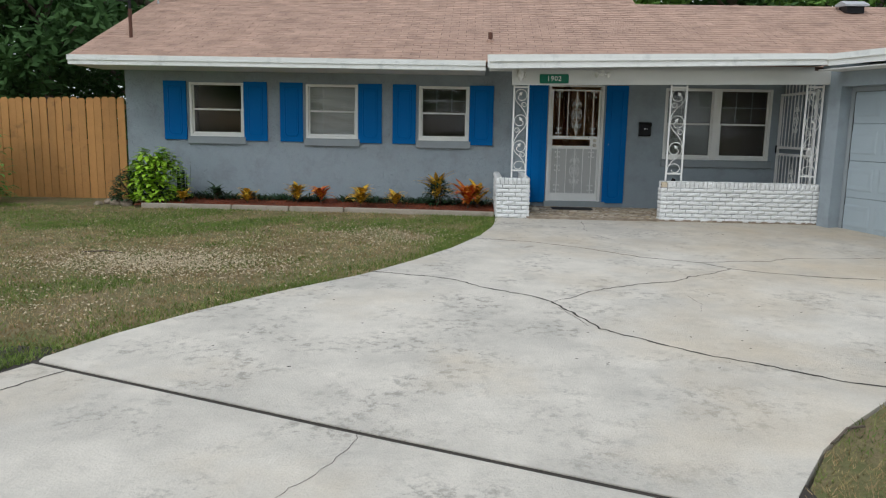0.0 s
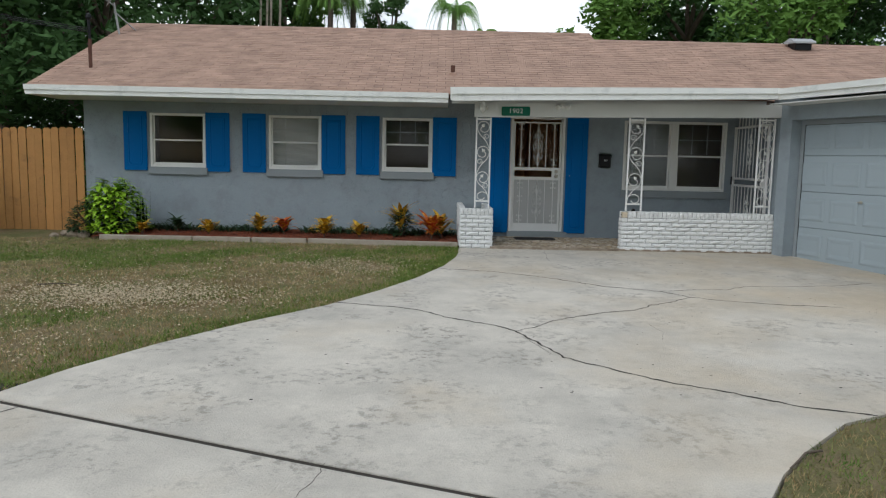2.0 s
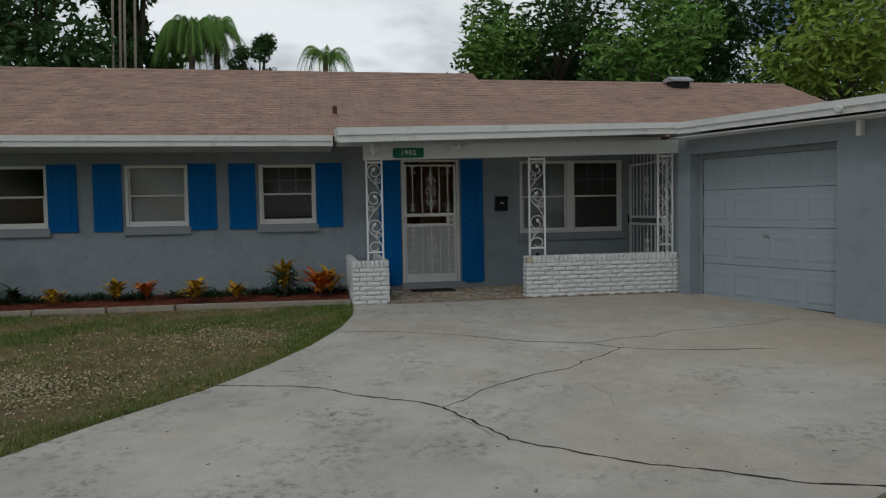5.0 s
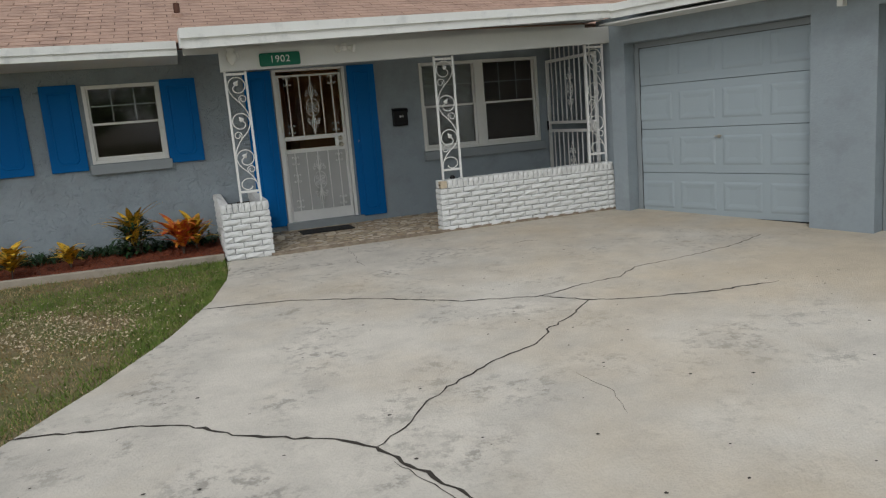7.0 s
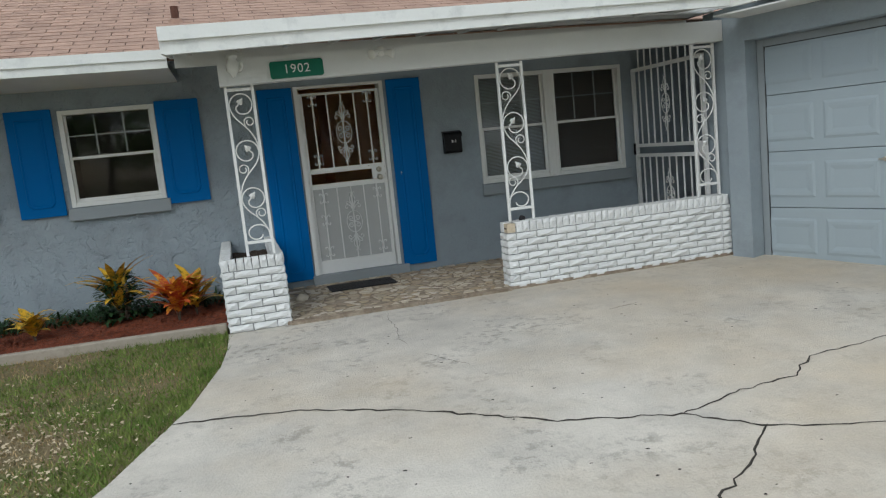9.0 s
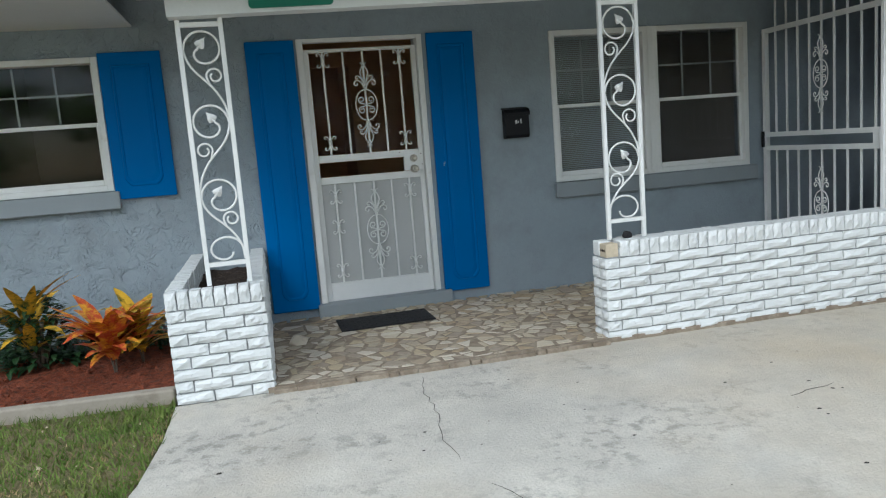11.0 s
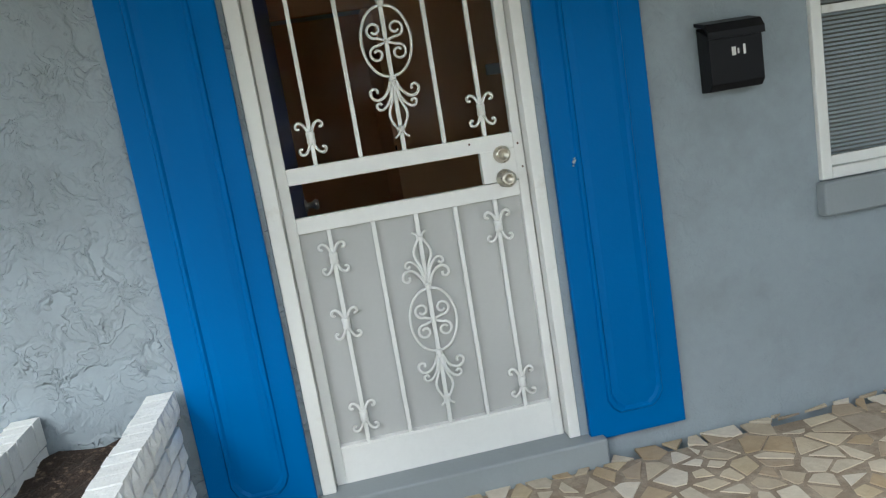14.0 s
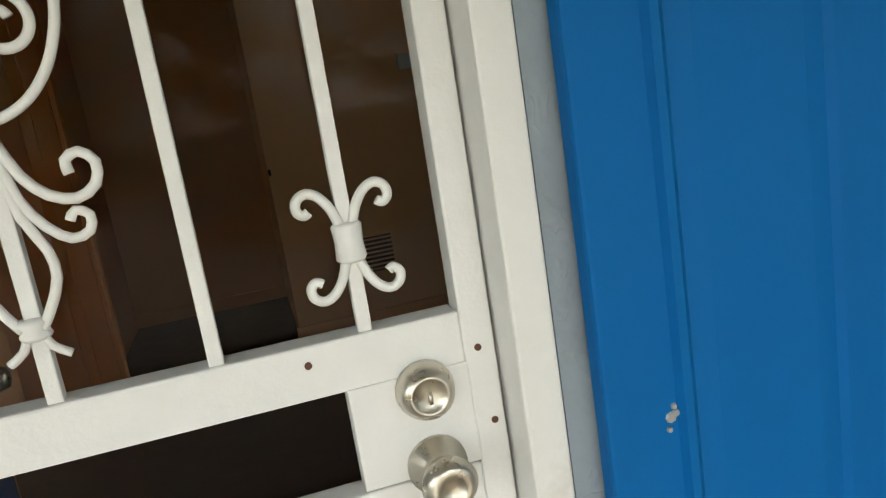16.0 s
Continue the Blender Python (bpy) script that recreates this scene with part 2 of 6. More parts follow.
STRAW = node_mat("straw_blade", (0.44, 0.33, 0.18), 0.85, vary=0.9, scale=9, fine=70, bump=0, tint=(0.26, 0.18, 0.08), tint_at=(0.42, 0.60), tint_scale=3, spec=0.15)
CHIPS = node_mat("pale_chips", (0.52, 0.43, 0.29), 0.9, vary=0.3, scale=30, bump=0)
STONE = node_mat("pale_flagstone", (0.46, 0.40, 0.31), 0.7, vary=0.2, scale=18, fine=70, bump=0.25, bump_scale=50, tint=(0.30, 0.22, 0.14), tint_at=(0.45, 0.75), tint_scale=7, palette=[(0.60, 0.54, 0.44), (0.34, 0.26, 0.18), (0.52, 0.44, 0.32), (0.40, 0.33, 0.24), (0.64, 0.58, 0.49), (0.45, 0.36, 0.23), (0.30, 0.245, 0.19), (0.56, 0.49, 0.38), (0.48, 0.42, 0.33), (0.37, 0.27, 0.16)])
GROUT = node_mat("stone_grout", (0.24, 0.19, 0.14), 0.9, vary=0.3, scale=14, bump=0.4, bump_scale=60, tint=(0.36, 0.30, 0.23), tint_at=(0.45, 0.65), tint_scale=12)
RUBBER = node_mat("black_rubber", (0.012, 0.011, 0.012), 0.7, vary=0.2, scale=20, bump=0.4, bump_scale=150)
BLACK = node_mat("black_metal", (0.007, 0.007, 0.009), 0.4, spec=0.2, vary=0.1, scale=8, bump=0.05)
CHROME = node_mat("satin_nickel", (0.62, 0.58, 0.5), 0.3, metal=1.0, vary=0.08, scale=20, bump=0)
SCREEN = node_mat("pale_mesh_panel", (0.47, 0.475, 0.465), 0.7, vary=0.05, scale=2, bump=0.1, bump_scale=500)
BARK = node_mat("bark", (0.13, 0.10, 0.075), 0.9, vary=0.3, scale=4, bump=0.8, bump_scale=15, dist=0.05)
LEAF_DARK = node_mat("dark_leaves", (0.055, 0.115, 0.035), 0.6, vary=0.45, scale=0.7, fine=3, bump=0, spec=0.12)
LEAF_MID = node_mat("mid_leaves", (0.15, 0.28, 0.06), 0.6, vary=0.45, scale=0.8, fine=4, bump=0, spec=0.12)
LEAF_LIGHT = node_mat("light_leaves", (0.27, 0.37, 0.07), 0.6, vary=0.4, scale=0.8, fine=4, bump=0, spec=0.12)
LEAF_LIME = node_mat("lime_leaves", (0.30, 0.50, 0.03), 0.5, vary=0.3, scale=9, bump=0)
LEAF_DEEP = node_mat("deep_green_leaves", (0.018, 0.05, 0.014), 0.5, vary=0.35, scale=9, bump=0)
LEAF_RED = node_mat("red_leaves", (0.50, 0.075, 0.03), 0.45, vary=0.3, scale=18, bump=0, tint=(0.75, 0.38, 0.03), tint_at=(0.45, 0.6), tint_scale=16)
LEAF_GOLD = node_mat("gold_leaves", (0.68, 0.40, 0.03), 0.45, vary=0.3, scale=18, bump=0, tint=(0.09, 0.10, 0.02), tint_at=(0.48, 0.62), tint_scale=16)
SIGN_GREEN = node_mat("sign_green", (0.0, 0.13, 0.075), 0.4, vary=0.04, bump=0)
BLIND = node_mat("blind_white", (0.74, 0.76, 0.75), 0.7, vary=0.06, bump=0)
GREY_BLIND = node_mat("grey_blind", (0.44, 0.48, 0.49), 0.7, vary=0.06, bump=0)
ORANGE_WALL = node_mat("orange_lit_wall", (0.72, 0.30, 0.07), 0.5, vary=0.15, scale=6, bump=0.05)
TAN_WALL = node_mat("tan_wall", (0.86, 0.52, 0.27), 0.7, vary=0.05, scale=2, bump=0.05)
WOOD_FLOOR = node_mat("dark_floor", (0.07, 0.035, 0.02), 0.4, vary=0.2, scale=4)
# room walls coloured darker than paint, so the dimness behind panes is built in
DARK_ROOM = node_mat("dimmed_room_tone", (0.27, 0.245, 0.21), 0.8, vary=0.1, scale=1)
GALV = node_mat("galvanised", (0.42, 0.43, 0.44), 0.45, metal=0.6, vary=0.15, scale=12)
RUST = node_mat("rusty_pipe", (0.10, 0.045, 0.03), 0.8, vary=0.3, scale=12)
CEILING = node_mat("soffit_paint", (0.66, 0.67, 0.65), 0.6, vary=0.08, scale=3, bump=0.1, bump_scale=30)
GLASS = glass_mat("window_glass", (0.92, 0.94, 0.945), 1.3)
DOOR_PANE = glass_mat("clear_plastic", (0.97, 0.97, 0.97), 1.12)


# ---- building helpers ----
def box(bm, x0, x1, y0, y1, z0, z1, bevel=0.0):
    c = [(x0, y0, z0), (x1, y0, z0), (x1, y1, z0), (x0, y1, z0), (x0, y0, z1), (x1, y0, z1), (x1, y1, z1), (x0, y1, z1)]
    v = [bm.verts.new(p) for p in c]
    f = [bm.faces.new([v[i] for i in q]) for q in ((3, 2, 1, 0), (4, 5, 6, 7), (0, 1, 5, 4), (1, 2, 6, 5), (2, 3, 7, 6), (3, 0, 4, 7))]
    if bevel:
        es = list({e for q in f for e in q.edges})
        bmesh.ops.bevel(bm, geom=es, offset=bevel, segments=2, profile=0.5, affect="EDGES")
    return v


def prism(bm, poly, axis, a, b):
    """A flat outline of two-number points, drawn out along an axis from a to b."""
    def at(p, d):
        return {"x": (d, p[0], p[1]), "y": (p[0], d, p[1]), "z": (p[0], p[1], d)}[axis]
    lo, hi = [bm.verts.new(at(p, a)) for p in poly], [bm.verts.new(at(p, b)) for p in poly]
    bm.faces.new(lo)
    bm.faces.new(hi[::-1])
    for i in range(len(poly)):
        j = (i + 1) % len(poly)
        bm.faces.new((lo[j], lo[i], hi[i], hi[j]))


def tube(bm, pts, r, n=6, r_end=None, caps=True):
    pts = [Vector(p) for p in pts]
    rings = []
    side = None
    for i, p in enumerate(pts):
        d = (pts[min(i + 1, len(pts) - 1)] - pts[max(i - 1, 0)]).normalized()
        if side is None:
            side = d.orthogonal().normalized()
        else:
            side = (side - d * side.dot(d))
            side = side.normalized() if side.length > 1e-6 else d.orthogonal().normalized()
        up = d.cross(side)
        rr = r if r_end is None else r + (r_end - r) * i / (len(pts) - 1)
        rings.append([bm.verts.new(p + rr * (math.cos(2 * math.pi * k / n) * side + math.sin(2 * math.pi * k / n) * up)) for k in range(n)])
    for a, b in zip(rings, rings[1:]):
        for k in range(n):
            bm.faces.new((a[k], a[(k + 1) % n], b[(k + 1) % n], b[k]))
    if caps:
        bm.faces.new(rings[0][::-1])
        bm.faces.new(rings[-1])


def smooth(pts, k=4):
    """More points along a soft curve through the given ones."""
    ps = [Vector(q) for q in pts]
    out = []
    for i in range(len(ps) - 1):
        a, b, c, d = ps[max(i - 1, 0)], ps[i], ps[i + 1], ps[min(i + 2, len(ps) - 1)]
        for j in range(k):
            t = j / k
            out.append(0.5 * ((2 * b) + (c - a) * t + (2 * a - 5 * b + 4 * c - d) * t * t + (3 * b - a - 3 * c + d) * t ** 3))
    return out + [ps[-1]]


def lathe(bm, prof, m, n=20):
    """Turned profile of (radius, along) pairs about the local z axis of m."""
    rings = [[bm.verts.new(m @ Vector((r * math.cos(2 * math.pi * k / n), r * math.sin(2 * math.pi * k / n), h))) for k in range(n)] for r, h in prof]
    for a, b in zip(rings, rings[1:]):
        for k in range(n):
            bm.faces.new((a[k], a[(k + 1) % n], b[(k + 1) % n], b[k]))
    bm.faces.new(rings[0][::-1])
    bm.faces.new(rings[-1])


def mesh_of(name, bm, mat, smooth=False):
    bmesh.ops.recalc_face_normals(bm, faces=bm.faces)
    me = bpy.data.meshes.new(name)
    bm.to_mesh(me)
    bm.free()
    for m in (mat if isinstance(mat, (list, tuple)) else [mat]):
        me.materials.append(m)
    if smooth:
        me.polygons.foreach_set("use_smooth", [True] * len(me.polygons))
    return me


def part(name, bm, mat, parent=None, smooth=False):
    ob = new(name, mesh_of(name, bm, mat, smooth))
    if parent is not None:
        ob.parent = parent
        ob.matrix_parent_inverse = parent.matrix_world.inverted()
    return ob


def thing(name, x, y, z, label, category, group="", kind=""):
    ob = new(name)
    ob.empty_display_size = 0.1
    ob.matrix_world = pose(x, y, z)
    return tagged(ob, label, category, group, kind)


def boxes(name, mat, parent, *bs, bevel=0.0):
    bm = bmesh.new()
    for b in bs:
        box(bm, *b, bevel=bevel)
    return part(name, bm, mat, parent)


def soup(name, verts, faces, mat, parent=None):
    me = bpy.data.meshes.new(name)
    me.from_pydata(verts, [], faces)
    for m in (mat if isinstance(mat, (list, tuple)) else [mat]):
        me.materials.append(m)
    ob = new(name, me)
    if parent is not None:
        ob.parent = parent
        ob.matrix_parent_inverse = parent.matrix_world.inverted()
    return ob


def arc(cx, cz, r0, r1, a0, a1, n=14):
    """Points of a spiral in the x-z plane, degrees from +x towards +z."""
    out = []
    for i in range(n + 1):
        f = i / n
        a, r = radians(a0 + (a1 - a0) * f), r0 + (r1 - r0) * f
        out.append((cx + r * math.cos(a), cz + r * math.sin(a)))
    return out


def holed_wall(name, axis, at, thick, u0, u1, z0, z1, holes, mat, label):
    """A wall across axis ('y' faces along y), from at to at + thick, with openings (u0, u1, z0, z1) through it."""
    us = sorted({u0, u1, *[h[0] for h in holes], *[h[1] for h in holes]})
    zs = sorted({z0, z1, *[h[2] for h in holes], *[h[3] for h in holes]})
    bm = bmesh.new()

    def P(u, d, z):
        return (u, at + d, z) if axis == "y" else (at + d, u, z)

    def solid(i, k):
        if not (0 <= i < len(us) - 1 and 0 <= k < len(zs) - 1):
            return False
        mu, mz = (us[i] + us[i + 1]) / 2, (zs[k] + zs[k + 1]) / 2
        return not any(h[0] < mu < h[1] and h[2] < mz < h[3] for h in holes)

    for i in range(len(us) - 1):
        for k in range(len(zs) - 1):
            if not solid(i, k):
                continue
            a, b, c, d = us[i], us[i + 1], zs[k], zs[k + 1]
            quads = [[(a, 0, c), (b, 0, c), (b, 0, d), (a, 0, d)], [(a, thick, c), (a, thick, d), (b, thick, d), (b, thick, c)]]
            if not solid(i - 1, k):
                quads.append([(a, 0, c), (a, 0, d), (a, thick, d), (a, thick, c)])
            if not solid(i + 1, k):
                quads.append([(b, 0, c), (b, thick, c), (b, thick, d), (b, 0, d)])
            if not solid(i, k - 1):
                quads.append([(a, 0, c), (a, thick, c), (b, thick, c), (b, 0, c)])
            if not solid(i, k + 1):
                quads.append([(a, 0, d), (b, 0, d), (b, thick, d), (a, thick, d)])
            for q in quads:
                bm.faces.new([bm.verts.new(P(*p)) for p in q])
    bmesh.ops.remove_doubles(bm, verts=bm.verts, dist=1e-4)
    return tagged(part(name, bm, mat), label, "wall", kind="structure")


# ---- measures of the place ----
WALL, CORNER, PORCH = 13.885, -5.84, 12.15      # front wall, its west end, brick front
FLOOR = 0.035                                 # porch floor
GAR, GARD = 6.14, 6.36                         # garage wall face and its doors
WINDOWS = [(-4.635, -3.622), (-2.464, -1.503), (-0.384, 0.534)]
WZ0, WZ1 = 1.183, 2.162


def roof_z(y):
    return 2.52 + (y - 12.75) * 0.409


def ground_z(y):
    """The drive falls gently from the porch towards the street."""
    return -0.028 * (12.15 - min(y, 12.15)) if y > 4 else -0.2282 - 0.010 * (4 - max(y, -12.0))


def drape(bm):
    """Lay a flat mesh on the sloping ground."""
    for y in (4.0, 12.15):
        bmesh.ops.bisect_plane(bm, geom=bm.verts[:] + bm.edges[:] + bm.faces[:], plane_co=(0, y, 0), plane_no=(0, 1, 0))
    for v in bm.verts:
        v.co.z += ground_z(v.co.y)


# ---- ground and driveway ----
EDGE_L = [(-2.27, 4.97), (-2.052, 5.515), (-1.661, 6.226), (-1.128, 6.999), (-0.487, 7.777), (-0.017, 8.568), (0.412, 9.433), (0.774, 10.417), (0.95, 11.2), (0.998, 11.652), (1.01, 12.15)]
EDGE_R = [(2.554, 3.94), (2.81, 4.234), (3.305, 4.71), (3.9, 5.0), (5.2, 5.2), (9.5, 5.0)]


def driveway():
    root = thing("driveway", 0, 0, 0, "pale grey cracked concrete driveway with dirt-filled joints", "driveway", kind="structure")
    far = EDGE_L + [(6.20, 12.15), (9.5, 12.15)] + EDGE_R[::-1] + [(2.22, 3.44), (2.09, 3.20), (-2.255, 4.885)]
    near = [(-2.27, 4.838), (2.07, 3.155), (1.85, 2.6), (1.68, 1.5), (1.6, -1.0), (1.6, -9.0), (-4.6, -9.0), (-4.1, -1.0), (-3.4, 2.4), (-2.75, 3.9)]
    for outline in (far, near):
        bm = bmesh.new()
        prism(bm, outline, "z", -0.12, 0.0)
        bmesh.ops.triangulate(bm, faces=bm.faces)
        drape(bm)
        part("slab", bm, CONCRETE, root)
    joint = bmesh.new()
    box(joint, -5, 2.3, -9, 5.2, -0.11, -0.008)
    drape(joint)
    part("joint_dirt", joint, CRACK, root)
    rnd = random.Random(5)
    lines = [
        ([(-0.42, 7.93), (0.10, 7.80), (0.48, 7.66), (0.76, 7.37), (1.25, 7.05), (1.40, 6.87), (1.583, 6.455), (1.72, 6.055), (2.15, 5.665), (2.40, 5.47), (2.706, 5.31), (3.158, 5.0), (3.6, 4.85)], 0.013),
        ([(1.40, 6.87), (1.65, 7.065), (1.80, 7.28), (2.093, 7.488), (2.43, 7.70), (2.78, 7.84), (2.99, 8.06), (3.35, 8.32), (3.62, 8.56)], 0.007),
        ([(0.68, 10.15), (1.421, 9.982), (2.014, 9.67), (2.72, 9.10), (3.338, 8.86), (3.60, 8.56), (3.855, 8.42), (4.478, 8.232), (5.163, 8.173)], 0.011),
        ([(3.338, 8.86), (3.76, 8.99), (4.20, 9.03), (4.50, 9.26), (5.03, 9.30), (5.815, 9.45), (6.361, 9.69)], 0.007),
        ([(0.102, 3.98), (0.05, 3.7), (-0.05, 3.45), (-0.183, 3.204)], 0.002),
        ([(-1.974, 4.74), (-2.08, 4.55), (-2.25, 4.25)], 0.007),
        ([(1.45, 6.68), (1.56, 6.40), (1.64, 6.12)], 0.003),
        ([(2.74, 7.25), (2.80, 6.95), (2.70, 6.62)], 0.0012),
        ([(2.40, 12.05), (2.36, 11.76), (2.365, 11.57), (2.345, 11.37), (2.30, 11.14), (2.33, 10.9)], 0.002),
        ([(2.38, 10.66), (2.52, 10.40), (2.60, 10.24)], 0.002),
        ([(4.05, 10.95), (4.35, 11.02)], 0.003),
    ]
    # pits and dark specks in the surface
    specks = bmesh.new()
    for _ in range(420):
        x, y = rnd.uniform(-2.2, 6), rnd.uniform(2.5, 12)
        if y > 4.9 and x > -1.5 + (y - 5.6) * 0.42:
            s = rnd.uniform(0.003, 0.012)
            specks.faces.new([specks.verts.new((x + s * math.cos(a) * rnd.uniform(0.6, 1.6), y + s * math.sin(a) * rnd.uniform(0.5, 1.2), 0.0025)) for a in (0, 1.2, 2.5, 3.8, 5.0)])
    for v in specks.verts:
        v.co.z += ground_z(v.co.y)
    tagged(part("pits", specks, CRACK, root), kind="stuff")
    for pts, wide in lines:
        path = []
        for a, b in zip(pts, pts[1:]):
            k = max(2, int(math.dist(a, b) / 0.055))
            for i in range(k):
                f = i / k
                path.append((a[0] + (b[0] - a[0]) * f + rnd.uniform(-0.014, 0.014), a[1] + (b[1] - a[1]) * f + rnd.uniform(-0.014, 0.014)))
        path.append(pts[-1])
        bm = bmesh.new()
        prev = None
        for i, p in enumerate(path):
            q = path[min(i + 1, len(path) - 1)]
            o = path[max(i - 1, 0)]
            d = Vector((q[0] - o[0], q[1] - o[1]))
            d = d.normalized() if d.length > 0 else Vector((1, 0))
            w = wide * 1.15 * rnd.uniform(0.3, 1.0) * (0.35 if i in (0, len(path) - 1) else 1)
            cur = [bm.verts.new((p[0] - d.y * w, p[1] + d.x * w, 0.002)), bm.verts.new((p[0], p[1], 0.0035)), bm.verts.new((p[0] + d.y * w, p[1] - d.x * w, 0.002))]
            if prev:
                bm.faces.new((prev[0], prev[1], cur[1], cur[0]))
                bm.faces.new((prev[1], prev[2], cur[2], cur[1]))
            prev = cur
        for v in bm.verts:
            v.co.z += ground_z(v.co.y)
        part("crack", bm, CRACK, root)


driveway()
# the ground is one sheet to the horizon, dished under the driveway
bm = bmesh.new()
gx = [-400, -120, -40] + [-14 + 0.8 * i for i in range(36)] + [40, 120, 400]
gy = [-400, -120, -40] + [-12 + 0.8 * i for i in range(36)] + [40, 120, 400]
grid = [[bm.verts.new((x, y, -0.135 + ground_z(y))) for x in gx] for y in gy]
for r0, r1 in zip(grid, grid[1:]):
    for i in range(len(gx) - 1):
        bm.faces.new((r0[i], r0[i + 1], r1[i + 1], r1[i]))
tagged(part("ground", bm, LAWN), "patchy green and dry brown ground", "ground", kind="structure")


def lawn_sheet(name, outline):
    bm = bmesh.new()
    prism(bm, outline, "z", -0.12, -0.012)
    bmesh.ops.triangulate(bm, faces=bm.faces)
    drape(bm)
    return tagged(part(name, bm, LAWN), "patchy lawn with green grass and dry brown thatch", "lawn", kind="structure")


OUT_L = [(-2.77, 3.9), (-2.30, 4.86)] + [(x - 0.015, y + 0.01) for x, y in EDGE_L]
lawn_sheet("lawn_west", [(-4.1, -1.0), (-3.42, 2.4)] + OUT_L + [(1.0, WALL), (-14.0, WALL), (-14.0, -1.0)])
lawn_sheet("lawn_east", [(1.62, -1.0), (1.70, 1.5), (1.87, 2.6), (2.11, 3.18), (2.24, 3.42)] + [(x + 0.012, y - 0.012) for x, y in EDGE_R] + [(9.5, -1.0)])


# ---- house shell ----
HOLES = [(a, b, WZ0, WZ1) for a, b in WINDOWS] + [(1.970, 2.970, 0.03, 2.225), (4.055, 5.94, 0.935, 2.2)]
holed_wall("wall_south", "y", WALL, 0.2, CORNER, 10.6, -0.1, 2.88, HOLES, STUCCO, "grey-blue painted stucco house wall")
for nm, b in (("wall_west", (CORNER, CORNER + 0.2, WALL + 0.2, 20.5, -0.1, 2.9)),):
    tagged(boxes(nm, STUCCO, None, b), "grey-blue painted stucco wall", "wall", kind="structure")
for x in (CORNER + 0.1, 10.5):
    bm = bmesh.new()
    prism(bm, [(13.9, 2.9), (20.6, 2.9), (17.0, 4.15)], "x", x - 0.1, x + 0.1)
    tagged(part("wall_gable", bm, STUCCO), "grey-blue stucco gable", "wall", kind="structure")
# unseen opening added here so that daylight brightens the hall
holed_wall("wall_east", "x", 10.4, 0.2, WALL + 0.2, 20.5, -0.1, 2.9, [(14.7, 17.2, 0.7, 2.3)], STUCCO, "grey-blue painted stucco wall with an added unseen opening for daylight")
# rooms behind the openings
tagged(boxes("floor_inside", WOOD_FLOOR, None, (CORNER + 0.2, 10.4, 14.09, 20.5, 0.0, 0.10)), "dark wood floor", "floor", kind="structure")
tagged(boxes("ceiling_inside", CEILING, None, (CORNER + 0.2, 1.3, 14.09, 20.5, 2.6, 2.65), (4.6, 10.4, 14.09, 20.5, 2.6, 2.65), (1.3, 4.6, 14.09, 14.5, 2.6, 2.65), (1.3, 4.6, 18.96, 20.5, 2.6, 2.65), (1.36, 4.6, 14.5, 18.95, 3.0, 3.04)), "plain white ceiling", "ceiling", kind="structure")
tagged(boxes("wall_room", DARK_ROOM, None, (CORNER + 0.2, 1.2, 17.0, 17.1, 0.1, 2.6), (1.2, 1.3, 14.085, 17.1, 0.1, 2.6), (-2.9, -2.8, 14.085, 17.0, 0.1, 2.6), (-0.9, -0.8, 14.085, 17.0, 0.1, 2.6), (4.6, 10.4, 17.5, 17.6, 0.1, 2.6), (4.6, 4.7, 17.6, 20.45, 0.1, 2.6)), "added interior partitions, coloured dark to keep the rooms dim", "wall", kind="structure")
holed_wall("wall_north", "y", 20.5, 0.2, CORNER, 10.6, -0.1, 2.9, [(-4.0, -2.9, 1.0, 2.2), (6.0, 8.0, 0.9, 2.2)], STUCCO, "grey-blue painted stucco rear wall")


